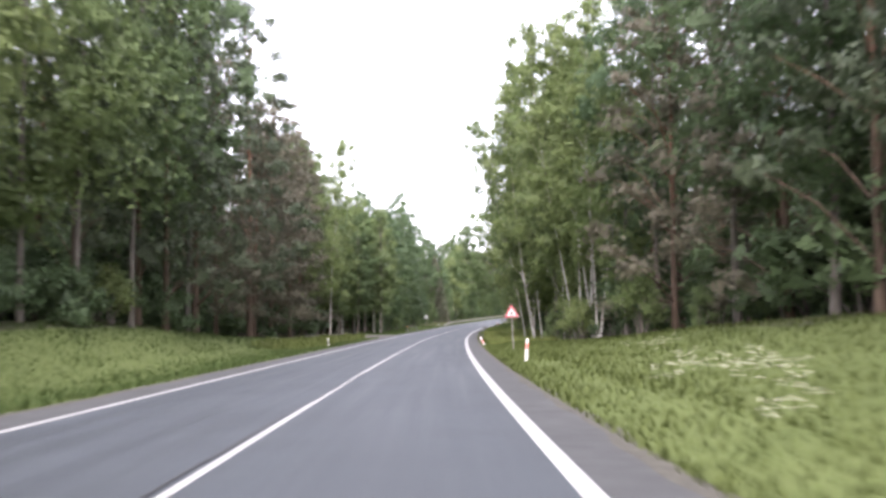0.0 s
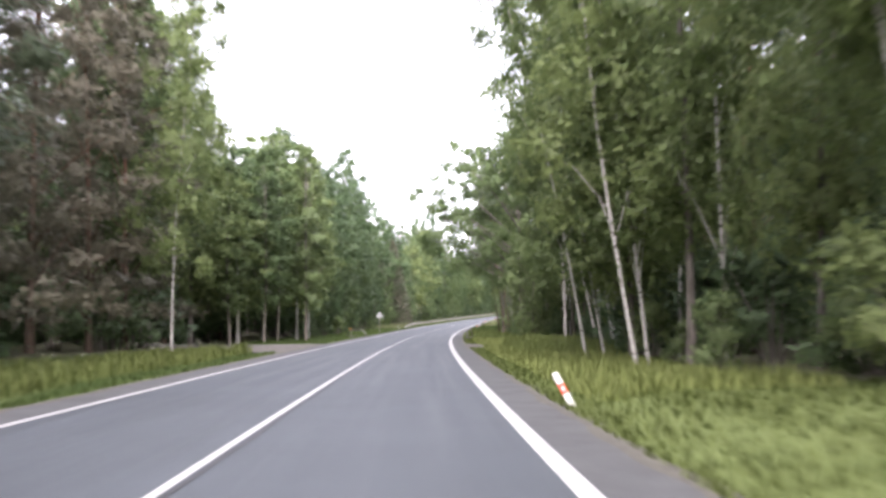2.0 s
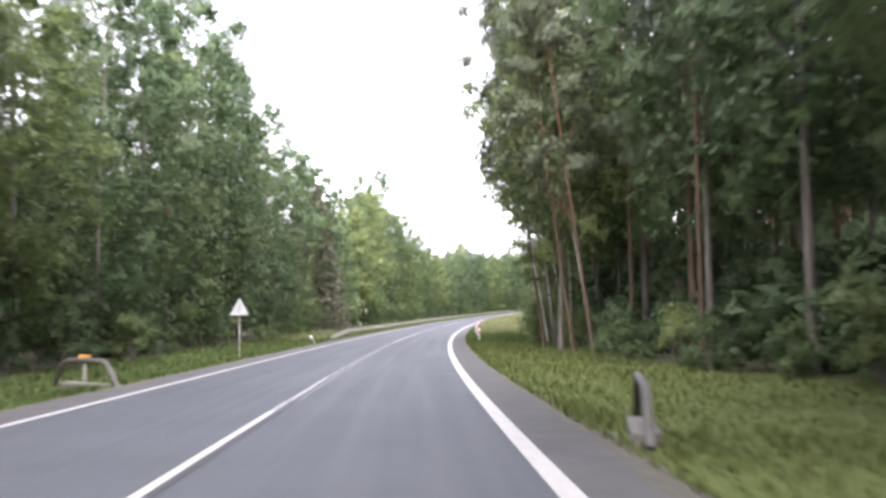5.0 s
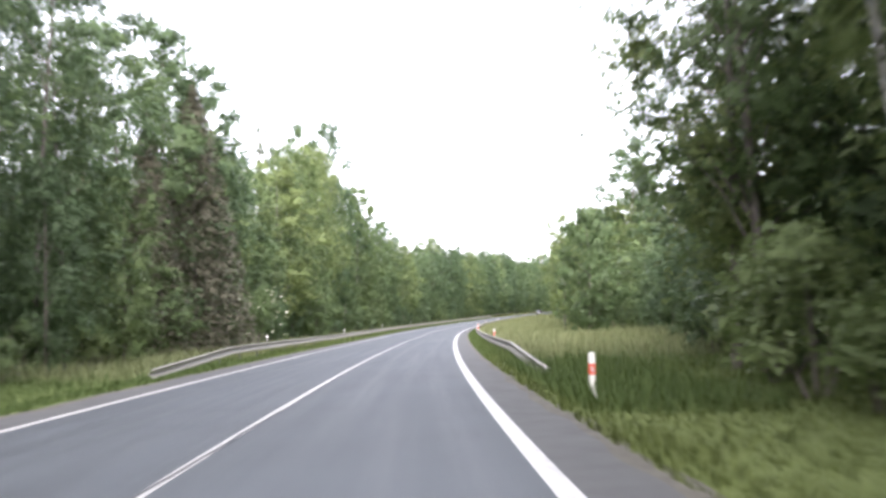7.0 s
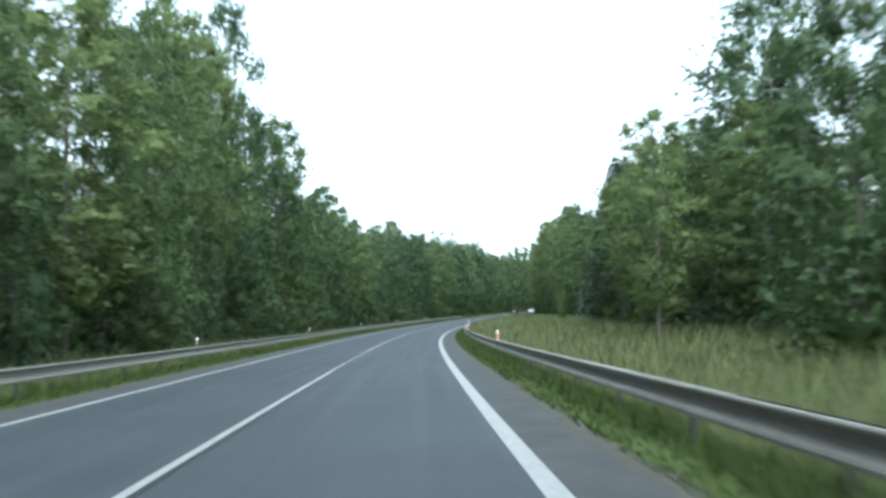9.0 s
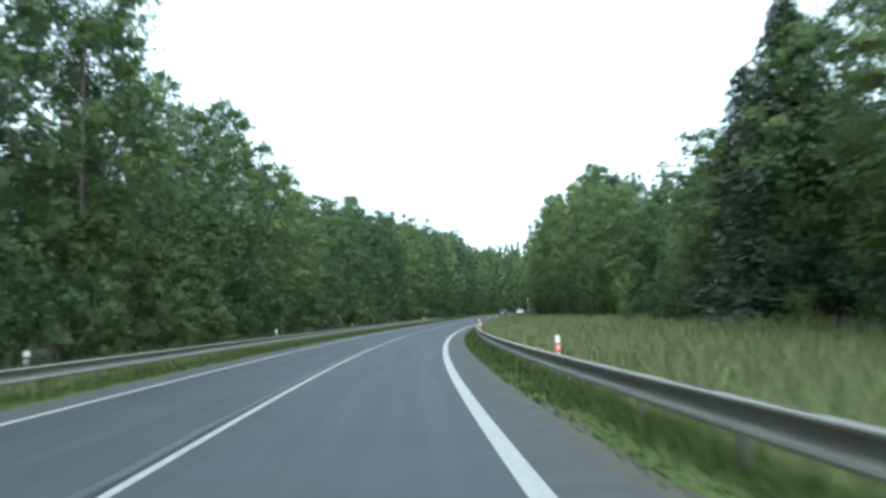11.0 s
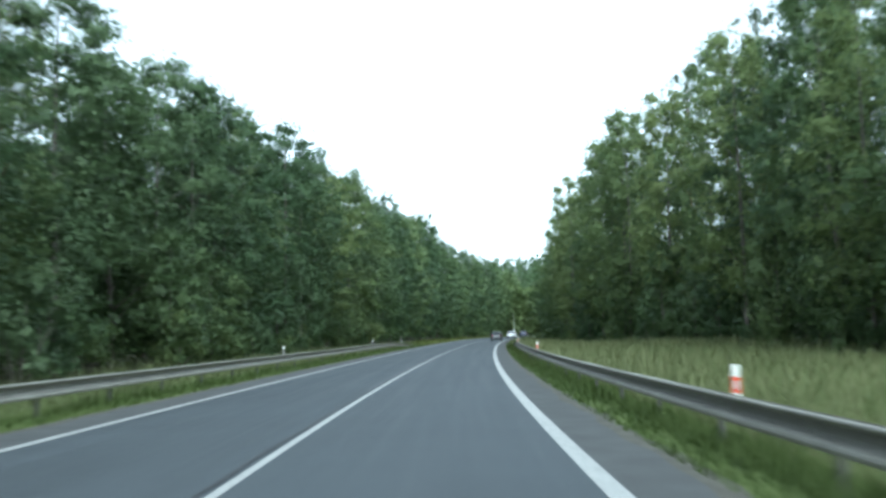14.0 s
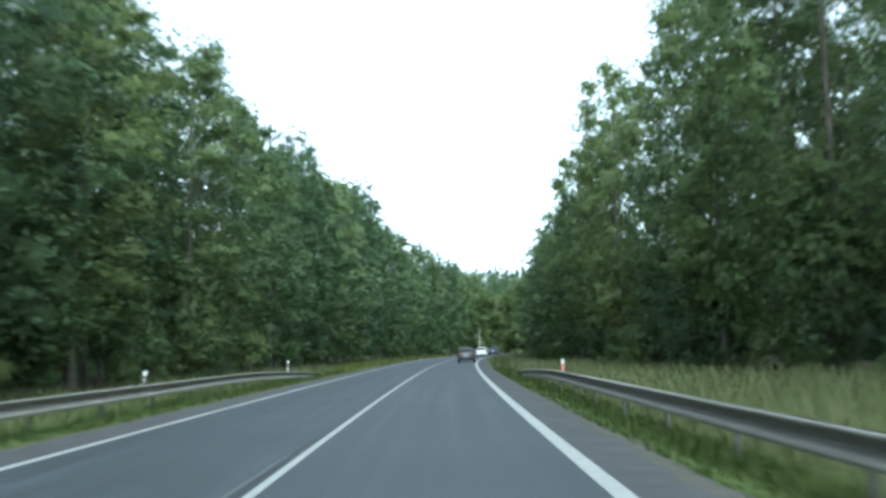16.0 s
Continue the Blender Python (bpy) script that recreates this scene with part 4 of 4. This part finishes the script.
def blades(name, s, lat, h, width, mat, label, lean=0.45, seed=5, heads=False):
    rng = np.random.default_rng(seed)
    n = len(s)
    p = at(s, lat)
    a = rng.uniform(0, 6.28, n)
    d = np.stack([np.cos(a), np.sin(a), np.zeros(n)], -1)
    b = rng.uniform(0, 6.28, n)
    tip = np.stack([np.cos(b) * h * lean * rng.uniform(0.2, 1, n), np.sin(b) * h * lean * rng.uniform(0.2, 1, n), h], -1)
    w = (width * rng.uniform(0.6, 1.4, n))[:, None]
    p = p - np.array([0, 0, 0.03])
    if heads:
        corners = np.stack([p - d * w * 0.35, p + d * w * 0.35, p + tip * 0.8 + d * w * 0.9, p + tip], 1)
    else:
        corners = np.stack([p - d * w, p + d * w, p + tip], 1)
    up = np.tile([0.0, 0.0, 1.0], (n, 1)) + rng.normal(0, 0.22, (n, 3))
    ob = new(name, quads(name, corners, mat, up, 0.8))
    return tagged(ob, label, "grass", kind="stuff")


def strew(seed, n, s0, s1, near, far, bias=1.0):
    rng = np.random.default_rng(seed)
    s = rng.uniform(s0, s1, n)
    u = rng.uniform(0, 1, n) ** bias
    lo, hi = (f(s) if callable(f) else np.full(n, float(f)) for f in (near, far))
    return s, lo + (hi - lo) * u, rng


def off_track(s, lat):
    left = (lat < 0) & (s > 96 + np.maximum(0, -lat - 4.8) * 1.6) & (s < 116 + np.maximum(0, -lat - 8) * 0.4)
    right = (lat > 0) & (lat < 9.5) & (s > 103 + (lat - 4.8) * 1.6) & (s < 113.5 - np.minimum(lat - 4.8, 2.0) * 0.7)
    return ~(left | right)


def sward(name, seed, n, s0, s1, near, far, h0, h1, width, mat, label, bias=1.0, heads=False, lean=0.45):
    s, lat, rng = strew(seed, n, s0, s1, near, far, bias)
    ok = off_track(s, lat)
    s, lat = s[ok], lat[ok]
    tuft = 0.84 + 0.2 * np.sin(s * 0.8 + lat * 1.7) * np.sin(lat * 2.3 - s * 0.37) + 0.16 * np.sin(s * 0.19 + 1.0) * np.sin(s * 0.53 + lat)
    h = rng.uniform(h0, h1, len(s)) * tuft
    return blades(name, s, lat, h, width, mat, label, lean, seed + 1, heads)


MOWN = "short green verge grass beside the asphalt"
TALL = "tall uncut meadow grass with pale seed heads"
sward("verge_grass", 101, 125000, -2, 210, 4.66, lambda s: edge_right(s) + 0.5, 0.08, 0.24, 0.02, GRASS, MOWN, 1.3)
# left verge: greener blades whose darker colour also stands in for tree shade
sward("verge_grass", 103, 95000, 2, 215, -4.8, lambda s: -edge_left(s) - 0.5, 0.08, 0.26, 0.022, GRASS_GREEN, MOWN, 1.3)
sward("verge_grass", 105, 60000, 205, 470, 4.66, 6.2, 0.07, 0.17, 0.022, GRASS_GREEN, MOWN)
sward("verge_grass", 107, 50000, 200, 470, -4.75, -6.4, 0.07, 0.17, 0.022, GRASS_GREEN, MOWN)
sward("verge_grass", 121, 26000, 200, 392, 5.25, 6.0, 0.22, 0.44, 0.016, GRASS_GREEN, MOWN)
sward("verge_grass", 127, 6000, 388, 462, 5.0, 6.0, 0.14, 0.32, 0.02, GRASS, MOWN)
sward("meadow_grass", 129, 17000, 184, 470, 6.0, lambda s: np.minimum(edge_right(s) + 0.5, 19), 0.3, 0.8, 0.025, GRASS_GREEN, "green weeds mixed into the meadow grass", 1.2, False, 0.7)
sward("verge_grass", 123, 16000, 206, 466, -5.55, -6.4, 0.2, 0.42, 0.018, GRASS_GREEN, MOWN)
sward("meadow_grass", 109, 102000, 204, 470, 6.0, lambda s: np.minimum(edge_right(s) + 1.0, 20), 0.35, 0.95, 0.019, GRASS_TALL, TALL, 1.5, True, 0.6)
sward("meadow_grass", 111, 30000, 198, 470, -6.3, lambda s: -edge_left(s) - 0.5, 0.3, 0.8, 0.022, GRASS_TALL, TALL, 1.2, True, 0.6)
sward("meadow_grass", 113, 22000, 66, 126, 5.3, 9.8, 0.2, 0.55, 0.024, GRASS_LUSH, "lush yellow-green roadside grass before the wood", 1.0, False, 0.5)
sward("meadow_grass", 125, 9000, 91, 112, 6.6, 10.6, 0.45, 1.0, 0.022, GRASS_LUSH, "lush yellow-green roadside grass before the wood", 1.0, True, 0.45)
sward("verge_grass", 135, 5000, 184, 202, 5.0, 8.5, 0.3, 0.62, 0.02, GRASS_GREEN, "taller grass about the end of the guard rail", 1.0, False, 0.6)
sward("meadow_grass", 115, 8000, 60, 100, -6.3, -9.5, 0.3, 0.7, 0.034, GRASS, TALL, 1.0, True, 0.4)
sward("verge_grass", 117, 12000, 470, 600, 4.85, 16, 0.2, 0.5, 0.04, GRASS_TALL, MOWN)
sward("verge_grass", 119, 10000, 470, 600, -4.85, -12, 0.2, 0.5, 0.04, GRASS, MOWN)


def umbels(seed, n, s0, s1, l0, l1, h):
    rng = np.random.default_rng(seed)
    cs, nr = [], []
    for s, lat in zip(rng.uniform(s0, s1, n), rng.uniform(l0, l1, n)):
        p = at(s, lat)
        hh = h * rng.uniform(0.7, 1.15)
        for k in range(5):
            q = p + np.array([rng.normal(0, 0.12), rng.normal(0, 0.12), hh + rng.normal(0, 0.06)])
            for _ in range(6):
                cs.append(q + rng.normal(0, 0.04, 3) * [1, 1, 0.2])
                nr.append((0, 0, 1.0))
    ob = new("wild_flowers", quads("wild_flowers", leaves(rng, np.array(cs), np.array(nr), 0.03, 0.9, 0.3), WHITE_FLOWER))
    return tagged(ob, "white umbel flowers standing in the verge grass", "flowers", kind="stuff")


umbels(131, 14, 12.5, 16.2, 6.6, 7.4, 0.62)
umbels(133, 10, 15.5, 18.5, 6.2, 7.0, 0.58)
umbels(135, 6, 10.4, 12.0, 5.9, 6.5, 0.48)
umbels(134, 7, 25, 28, 7.4, 9.5, 0.6)
umbels(132, 26, 55, 100, -10.5, -7.5, 0.7)

# ---- guard rails ----
BEAM = [(-0.03, 0.312), (-0.02, 0.322), (0.05, 0.322), (0.078, 0.314), (0.086, 0.296), (0.078, 0.276), (-0.02, 0.236), (-0.038, 0.218), (-0.038, 0.148), (-0.02, 0.128), (0.082, 0.082), (0.095, 0.05), (0.088, 0.012), (0.06, 0.0)]


def beam_mesh(length, z0, z1):
    """One length of W-shaped rail along +y; its face looks towards +x."""
    verts, faces = [], []
    n = len(BEAM)
    for y, z in ((0, z0), (length, z1)):
        verts += [(x, y, z + h) for x, h in BEAM] + [(x - 0.006, y, z + h) for x, h in BEAM]
    for k in range(n - 1):
        faces.append((k, k + 1, 2 * n + k + 1, 2 * n + k))
        faces.append((n + k + 1, n + k, 3 * n + k, 3 * n + k + 1))
    faces += [(0, 2 * n, 3 * n, n), (n - 1, 2 * n - 1, 4 * n - 1, 3 * n - 1)]
    faces += [(k + 1, k, n + k, n + k + 1) for k in range(n - 1)] + [(2 * n + k, 2 * n + k + 1, 3 * n + k + 1, 3 * n + k) for k in range(n - 1)]
    return mesh("beam", verts, faces, STEEL)


def post_mesh(h):
    bm = bmesh.new()
    for sx, sy, x, y in ((0.006, 0.10, 0.0, 0.0), (0.055, 0.006, -0.027, 0.05), (0.055, 0.006, -0.027, -0.05)):
        bmesh.ops.create_cube(bm, size=1, matrix=Matrix.Translation((x, y, h / 2 - 0.25)) @ Matrix.Diagonal((sx, sy, h + 0.5, 1)))
    me = bpy.data.meshes.new("post")
    bm.to_mesh(me)
    bm.free()
    me.materials.append(DARK_STEEL)
    return me


def guard_rail(s0, s1, lat, ramp0=True, ramp1=True):
    ob = tagged(new("guard_rail"), "galvanised steel W-beam guard rail on steel posts", "guard rail", "roadside guard rails")
    face = -1 if lat > 0 else 1
    low = 0.40
    full, post = beam_mesh(4.03, low, low), post_mesh(0.66)
    n = int((s1 - s0) / 4)
    for i in range(n):
        s = s0 + 4 * i
        me = full
        if ramp0 and i < 3:
            me = beam_mesh(4.03, low - 0.41 * (1 - i / 3), low - 0.41 * (1 - (i + 1) / 3))
        if ramp1 and i >= n - 6:
            u0, u1 = (i - n + 6) / 6, (i - n + 7) / 6
            me = beam_mesh(4.03, low - 0.55 * u0 ** 1.6, low - 0.55 * u1 ** 1.6)
        a, b = at(s, lat), at(s + 4, lat)
        tilt = math.degrees(math.atan2(b[2] - a[2], 4.0))
        child("beam", me, ob, "", pose(*a, tilt, 0, heading(s + 2)) @ Matrix.Diagonal((face, 1, 1, 1)))
        if not (i < 2 and ramp0) and not (i >= n - 2 and ramp1):
            child("post", post, ob, "", pose(*at(s + 2, lat - face * 0.09), 0, 0, heading(s + 2)) @ Matrix.Diagonal((face, 1, 1, 1)))
    return ob


guard_rail(192.5, 452.5, 5.5)
guard_rail(199, 461, -5.85)

# ---- delineator posts ----


def delineator(colour, mounted):
    look_of = "an orange reflector" if colour == "orange" else "a black band"
    where = "on the guard rail" if mounted else "in the verge"
    ob = tagged(new("delineator_post"), "white plastic delineator post with " + look_of + " " + where, "delineator post", "roadside delineator posts")
    z0, z1 = (0.45, 1.08) if mounted else (-0.2, 1.0)
    w = 0.09 if mounted else 0.11
    part("shaft", box(w, 0.055, z1 - z0, 0, 0, (z0 + z1) / 2, 0.02), PLASTIC, ob)
    if mounted:
        part("clamp", box(0.10, 0.10, 0.16, 0, -0.02, 0.56, 0.01), STEEL, ob, "steel clamp")
    z = 0.84 if mounted else 0.70
    if colour == "orange":
        part("reflector", box(w + 0.005, 0.061, 0.19, 0, 0, z, 0.004), ORANGE, ob, "orange reflector")
        part("stripe", box(0.05, 0.072, 0.10, 0, 0, z, 0.004), SIGN_WHITE, ob, "white stripe")
    else:
        part("band", box(w + 0.005, 0.061, 0.22, 0, 0, z, 0.004), BLACK, ob, "black band")
        part("reflector", box(0.05, 0.072, 0.13, 0, 0, z, 0.004), SIGN_WHITE, ob, "white reflector")
    return ob


# rows: along, across, lean in degrees, how deep it stands in the grass
DELINEATORS = {
    ("orange", False): [(38.2, 5.57, 4, 0.12), (65.4, 5.0, -28, 0.3), (186.3, 5.5, 0, 0.12)],
    ("black", False): [(66.5, -5.45, -6, 0.42), (185.6, -4.85, -30, 0.35)],
    ("orange", True): [(218, 5.55, 1, 0), (252.5, 5.55, -1, 0), (285.4, 5.55, 0, 0), (322.2, 5.55, 1, 0), (357.5, 5.55, 0, 0), (393.1, 5.55, -1, 0), (429, 5.55, 0, 0)],
    ("black", True): [(219.5, -5.9, 0, 0), (254, -5.9, 1, 0), (288, -5.9, 0, 0), (322, -5.9, -1, 0), (356, -5.9, 0, 0), (390, -5.9, 0, 0), (424, -5.9, 1, 0), (446.5, -5.9, 0, 0)],
}
for (colour, mounted), rows in DELINEATORS.items():
    first = None
    for s, lat, lean, sunk in rows:
        m = spot(s, lat, -sunk) @ pose(0, 0, 0, 0, lean, 0)
        if first is None:
            first = delineator(colour, mounted)
            first.matrix_basis = m
        else:
            copy_thing(first, m)

pole = tagged(new("roadside_pole"), "tall thin whitish pole beside the distant bend", "pole")
pole_bm = bmesh.new()
bmesh.ops.create_cone(pole_bm, cap_ends=True, segments=10, radius1=0.05, radius2=0.035, depth=6.0, matrix=Matrix.Translation((0, 0, 2.7)))
part("shaft", pole_bm, PLASTIC, pole)
part("cap", box(0.09, 0.09, 0.05, 0, 0, 5.72, 0.01), STEEL, pole)
pole.matrix_basis = spot(611, -5.5)

# ---- road signs ----


def prism(points, y0, y1, name="plate"):
    bm = bmesh.new()
    a = [bm.verts.new((x, y0, z)) for x, z in points]
    b = [bm.verts.new((x, y1, z)) for x, z in points]
    bm.faces.new(a)
    bm.faces.new(b[::-1])
    for i in range(len(points)):
        j = (i + 1) % len(points)
        bm.faces.new((a[j], a[i], b[i], b[j]))
    bmesh.ops.recalc_face_normals(bm, faces=bm.faces)
    return bm


def rounded_triangle(side, r=0.04):
    h = side * math.sqrt(3) / 2
    corners = [(-side / 2, -h / 3), (side / 2, -h / 3), (0, 2 * h / 3)]
    out = []
    for k, (x, z) in enumerate(corners):
        cx, cz = x * (1 - 2 * r / (2 * h / 3)), z * (1 - 2 * r / (2 * h / 3))
        mid = math.atan2(z, x)
        for q in range(-3, 4):
            a = mid + q * radians(20)
            out.append((cx + r * math.cos(a), cz + r * math.sin(a)))
    return out


def warning_sign(facing, side=0.83, base=1.82):
    """Triangle on a pole; its face looks towards -y."""
    label = "triangular warning sign with red border on a steel pole" if facing else "back of a grey triangular road sign on a steel pole"
    ob = tagged(new("road_sign"), label, "road sign")
    h = side * math.sqrt(3) / 2
    cz = base + h / 3
    part("pole", tube_bm(0.03, -0.4, base + h * 0.75), STEEL, ob)
    up = pose(0, -0.045, cz)
    part("plate", prism(rounded_triangle(side), -0.002, 0.012), GREY_BACK, ob, "grey metal back plate", up)
    part("rim", prism(rounded_triangle(side), -0.006, -0.003), SIGN_WHITE, ob, "thin white rim", up)
    part("border", prism(rounded_triangle(side * 0.95, 0.035), -0.010, -0.0065), RED, ob, "red border", up)
    part("field", prism(rounded_triangle(side * 0.66, 0.012), -0.014, -0.0105), SIGN_WHITE, ob, "white field", up)
    # a dark upright shape, bent twice, on a wider foot
    left = [(-0.05, -0.115), (-0.028, -0.085), (-0.062, -0.04), (-0.055, 0.0), (-0.01, 0.03), (-0.035, 0.085), (-0.012, 0.125)]
    right = [(0.018, 0.115), (0.03, 0.07), (0.045, 0.02), (0.03, -0.03), (0.055, -0.07), (0.03, -0.115)]
    outline = [(x, z + 0.0) for x, z in left + right]
    part("symbol", prism(outline, -0.018, -0.0145), BLACK, ob, "black bent symbol", up)
    return ob


def tube_bm(r, z0, z1, n=12):
    bm = bmesh.new()
    bmesh.ops.create_cone(bm, cap_ends=True, segments=n, radius1=r, radius2=r, depth=z1 - z0, matrix=Matrix.Translation((0, 0, (z0 + z1) / 2)))
    return bm


sign = warning_sign(True)
sign.matrix_basis = spot(52.5, 5.98, -0.16, 2) @ pose(0, 0, 0, 0, -2.5, 0)
rear = warning_sign(False)
rear.matrix_basis = spot(163, -5.2, 0.0, 180)

# ---- culvert railings ----


def culvert_rail(length=2.3, height=0.55):
    ob = tagged(new("culvert_railing"), "short bent tube railing over a roadside culvert", "railing", "culvert railings")
    path = [(0, -length / 2 - 0.35, -0.1, 0.06), (0, -length / 2 + 0.1, height * 0.8, 0.06), (0, -length / 2 + 0.3, height, 0.06), (0, length / 2 - 0.3, height, 0.06), (0, length / 2 - 0.1, height * 0.8, 0.06), (0, length / 2 + 0.35, -0.1, 0.06)]
    child("rail", tube_mesh("rail", [path], DARK_STEEL, 10), ob)
    part("headwall", box(0.35, length * 0.8, 0.5, 0, 0, -0.24, 0.02), CONCRETE, ob, "low concrete headwall")
    return ob


cr = culvert_rail()
cr.matrix_basis = spot(146, -5.75, 0.14, 48)
cr2 = copy_thing(cr, spot(133.5, 5.2, 0.15, -10))

# ---- marker post and flowering shrub ----
marker = tagged(new("marker_post"), "low pipeline marker with an orange-yellow cap in the grass", "marker post")
part("shaft", box(0.07, 0.07, 1.1, 0, 0, 0.1, 0.01), STEEL, marker)
part("cap", box(0.30, 0.26, 0.18, 0, 0, 0.70, 0.04), simple("yellow_cap", (0.42, 0.19, 0.03), 0.6), marker, "orange-yellow cap")
marker.matrix_basis = spot(148.5, -6.6)


def elder(seed=85):
    ob = bush(seed, 4.2, 2.1, LEAF, 1400, 0.22, "elder bush with flat white blossom clusters", "elder_bush")
    rng = np.random.default_rng(seed)
    for _ in range(64):
        a, u = rng.uniform(0, 6.28), rng.uniform(0.15, 0.95)
        r = 2.1 * math.sqrt(1 - (u * 1.6 - 0.6) ** 2 * 0.8) * rng.uniform(0.85, 1.05)
        bm = bmesh.new()
        bmesh.ops.create_cone(bm, cap_ends=True, segments=9, radius1=0.05, radius2=rng.uniform(0.09, 0.16), depth=0.04)
        part("blossom", bm, WHITE_FLOWER, ob, "", pose(r * math.cos(a), r * math.sin(a), 0.3 + 3.9 * u, rng.uniform(-25, 25), rng.uniform(-25, 25), 0))
    return ob


elder().matrix_basis = spot(230, -8.6)

# ---- cars ahead ----


def loft(sections):
    """Closed skin through rings of equal length."""
    bm = bmesh.new()
    rings = [[bm.verts.new(p) for p in ring] for ring in sections]
    n = len(rings[0])
    for a, b in zip(rings, rings[1:]):
        for k in range(n):
            bm.faces.new((a[k], a[(k + 1) % n], b[(k + 1) % n], b[k]))
    bm.faces.new(rings[0][::-1])
    bm.faces.new(rings[-1])
    bmesh.ops.recalc_face_normals(bm, faces=bm.faces)
    for fc in bm.faces:
        fc.smooth = True
    return bm


def ring(y, z0, z1, w0, w1, r=0.08):
    """A rounded cross-section of a car body: wide w0 below, w1 above."""
    half0, half1 = w0 / 2, w1 / 2
    return [(-half0 + r, y, z0), (half0 - r, y, z0), (half0, y, z0 + r), (half0, y, (z0 + z1) / 2), (half1, y, z1 - r), (half1 - r * 1.6, y, z1), (-half1 + r * 1.6, y, z1), (-half1, y, z1 - r), (-half0, y, (z0 + z1) / 2), (-half0, y, z0 + r)]


def car(paint, label, width=1.76, length=4.2, height=1.48, boot=0.15):
    """Rear at y = 0, nose at +y."""
    ob = tagged(new("car"), label, "car", "cars ahead on the road")
    L, W = length, width
    body = [ring(0.0, 0.36, 0.86, W * 0.90, W * 0.86), ring(0.10, 0.28, 0.96, W * 0.97, W * 0.93), ring(0.5, 0.24, 0.98, W, W * 0.95), ring(L * 0.5, 0.22, 0.96, W, W * 0.95),
            ring(L * 0.72, 0.22, 0.92, W, W * 0.93), ring(L * 0.92, 0.24, 0.78, W * 0.97, W * 0.86), ring(L, 0.34, 0.62, W * 0.86, W * 0.76)]
    part("body", loft(body), paint, ob)
    roof = [ring(boot, 0.94, 1.00, W * 0.93, W * 0.90, 0.02), ring(boot + 0.38, 0.94, height - 0.08, W * 0.93, W * 0.70, 0.06), ring(boot + 0.75, 0.94, height, W * 0.93, W * 0.68, 0.06),
            ring(L * 0.48, 0.94, height - 0.03, W * 0.93, W * 0.68, 0.06), ring(L * 0.70, 0.90, 0.95, W * 0.92, W * 0.86, 0.02)]
    part("cabin", loft(roof), paint, ob)
    bm = bmesh.new()
    g = [(-W * 0.40, boot + 0.03, 1.01), (W * 0.40, boot + 0.03, 1.01), (W * 0.315, boot + 0.36, height - 0.13), (-W * 0.315, boot + 0.36, height - 0.13)]
    a = [bm.verts.new((x, y - 0.035, z)) for x, y, z in g]
    b = [bm.verts.new((x, y + 0.05, z - 0.02)) for x, y, z in g]
    bm.faces.new(a)
    for k in range(4):
        bm.faces.new((a[(k + 1) % 4], a[k], b[k], b[(k + 1) % 4]))
    part("rear_window", bm, GLASS, ob, "dark tinted rear window")
    for sgn in (-1, 1):
        part("tail_light", box(0.24, 0.10, 0.20, sgn * W * 0.37, 0.06, 0.84, 0.03), TAIL, ob, "red tail light")
        part("side_window", box(0.03, L * 0.34, 0.26, sgn * W * 0.415, L * 0.36, 1.13, 0.01), GLASS, ob, "dark side window", None)
        part("door_mirror", box(0.18, 0.10, 0.13, sgn * (W / 2 + 0.07), L * 0.62, 1.0, 0.03), paint, ob)
    part("bumper", box(W * 0.93, 0.16, 0.24, 0, 0.02, 0.44, 0.05), paint, ob)
    part("number_plate", box(0.50, 0.012, 0.11, 0, -0.068, 0.66, 0.003), SIGN_WHITE, ob, "white plate with plain bar")
    part("plate_bar", box(0.40, 0.006, 0.06, 0, -0.078, 0.66, 0.001), BLACK, ob.children[-1])
    part("diffuser", box(W * 0.7, 0.10, 0.12, 0, 0.03, 0.30, 0.02), BLACK, ob)
    for sgn in (-1, 1):
        for y in (0.72, L - 0.82):
            bm = bmesh.new()
            bmesh.ops.create_cone(bm, cap_ends=True, segments=24, radius1=0.315, radius2=0.315, depth=0.2, matrix=pose(sgn * (W / 2 - 0.11), y, 0.315, 0, 90, 0))
            bmesh.ops.bevel(bm, geom=[e for e in bm.edges], offset=0.02, segments=2, affect="EDGES", profile=0.5)
            w = part("wheel", bm, RUBBER, ob, "black tyre")
            bm = bmesh.new()
            bmesh.ops.create_cone(bm, cap_ends=True, segments=20, radius1=0.2, radius2=0.2, depth=0.03, matrix=pose(sgn * (W / 2 + 0.0), y, 0.315, 0, 90, 0))
            part("rim", bm, ALLOY, w, "alloy rim")
    return ob


def car_paint(name, col, metal):
    m = Mat(name)
    p = m.node("ShaderNodeBsdfPrincipled", Base_Color=m.ramp(m.noise(3, 3), (0.3, tuple(c * 0.9 for c in col)), (0.7, col)), Roughness=0.3, Metallic=metal)
    p.inputs["Coat Weight"].default_value = 0.6
    m.t.links.new(p.outputs[0], m.out.inputs[0])
    return m.m


for paint, label, s, lat, dims in (
        (car_paint("dark_paint", (0.035, 0.036, 0.042), 0.4), "dark grey hatchback with tinted rear window in the lane", 500, 2.6, (1.76, 4.1, 1.5)),
        (car_paint("silver_paint", (0.62, 0.63, 0.64), 0.3), "silver-white saloon car between two dark cars", 548, 2.55, (1.74, 4.4, 1.45)),
        (car_paint("blue_paint", (0.03, 0.04, 0.075), 0.4), "dark blue car leading the row of cars", 582, 1.5, (1.74, 4.2, 1.46))):
    c = car(paint, label, *dims)
    x, y, z = at(s, lat, 0.0, False)
    c.matrix_basis = pose(x, y, z, 0, 0, heading(s))
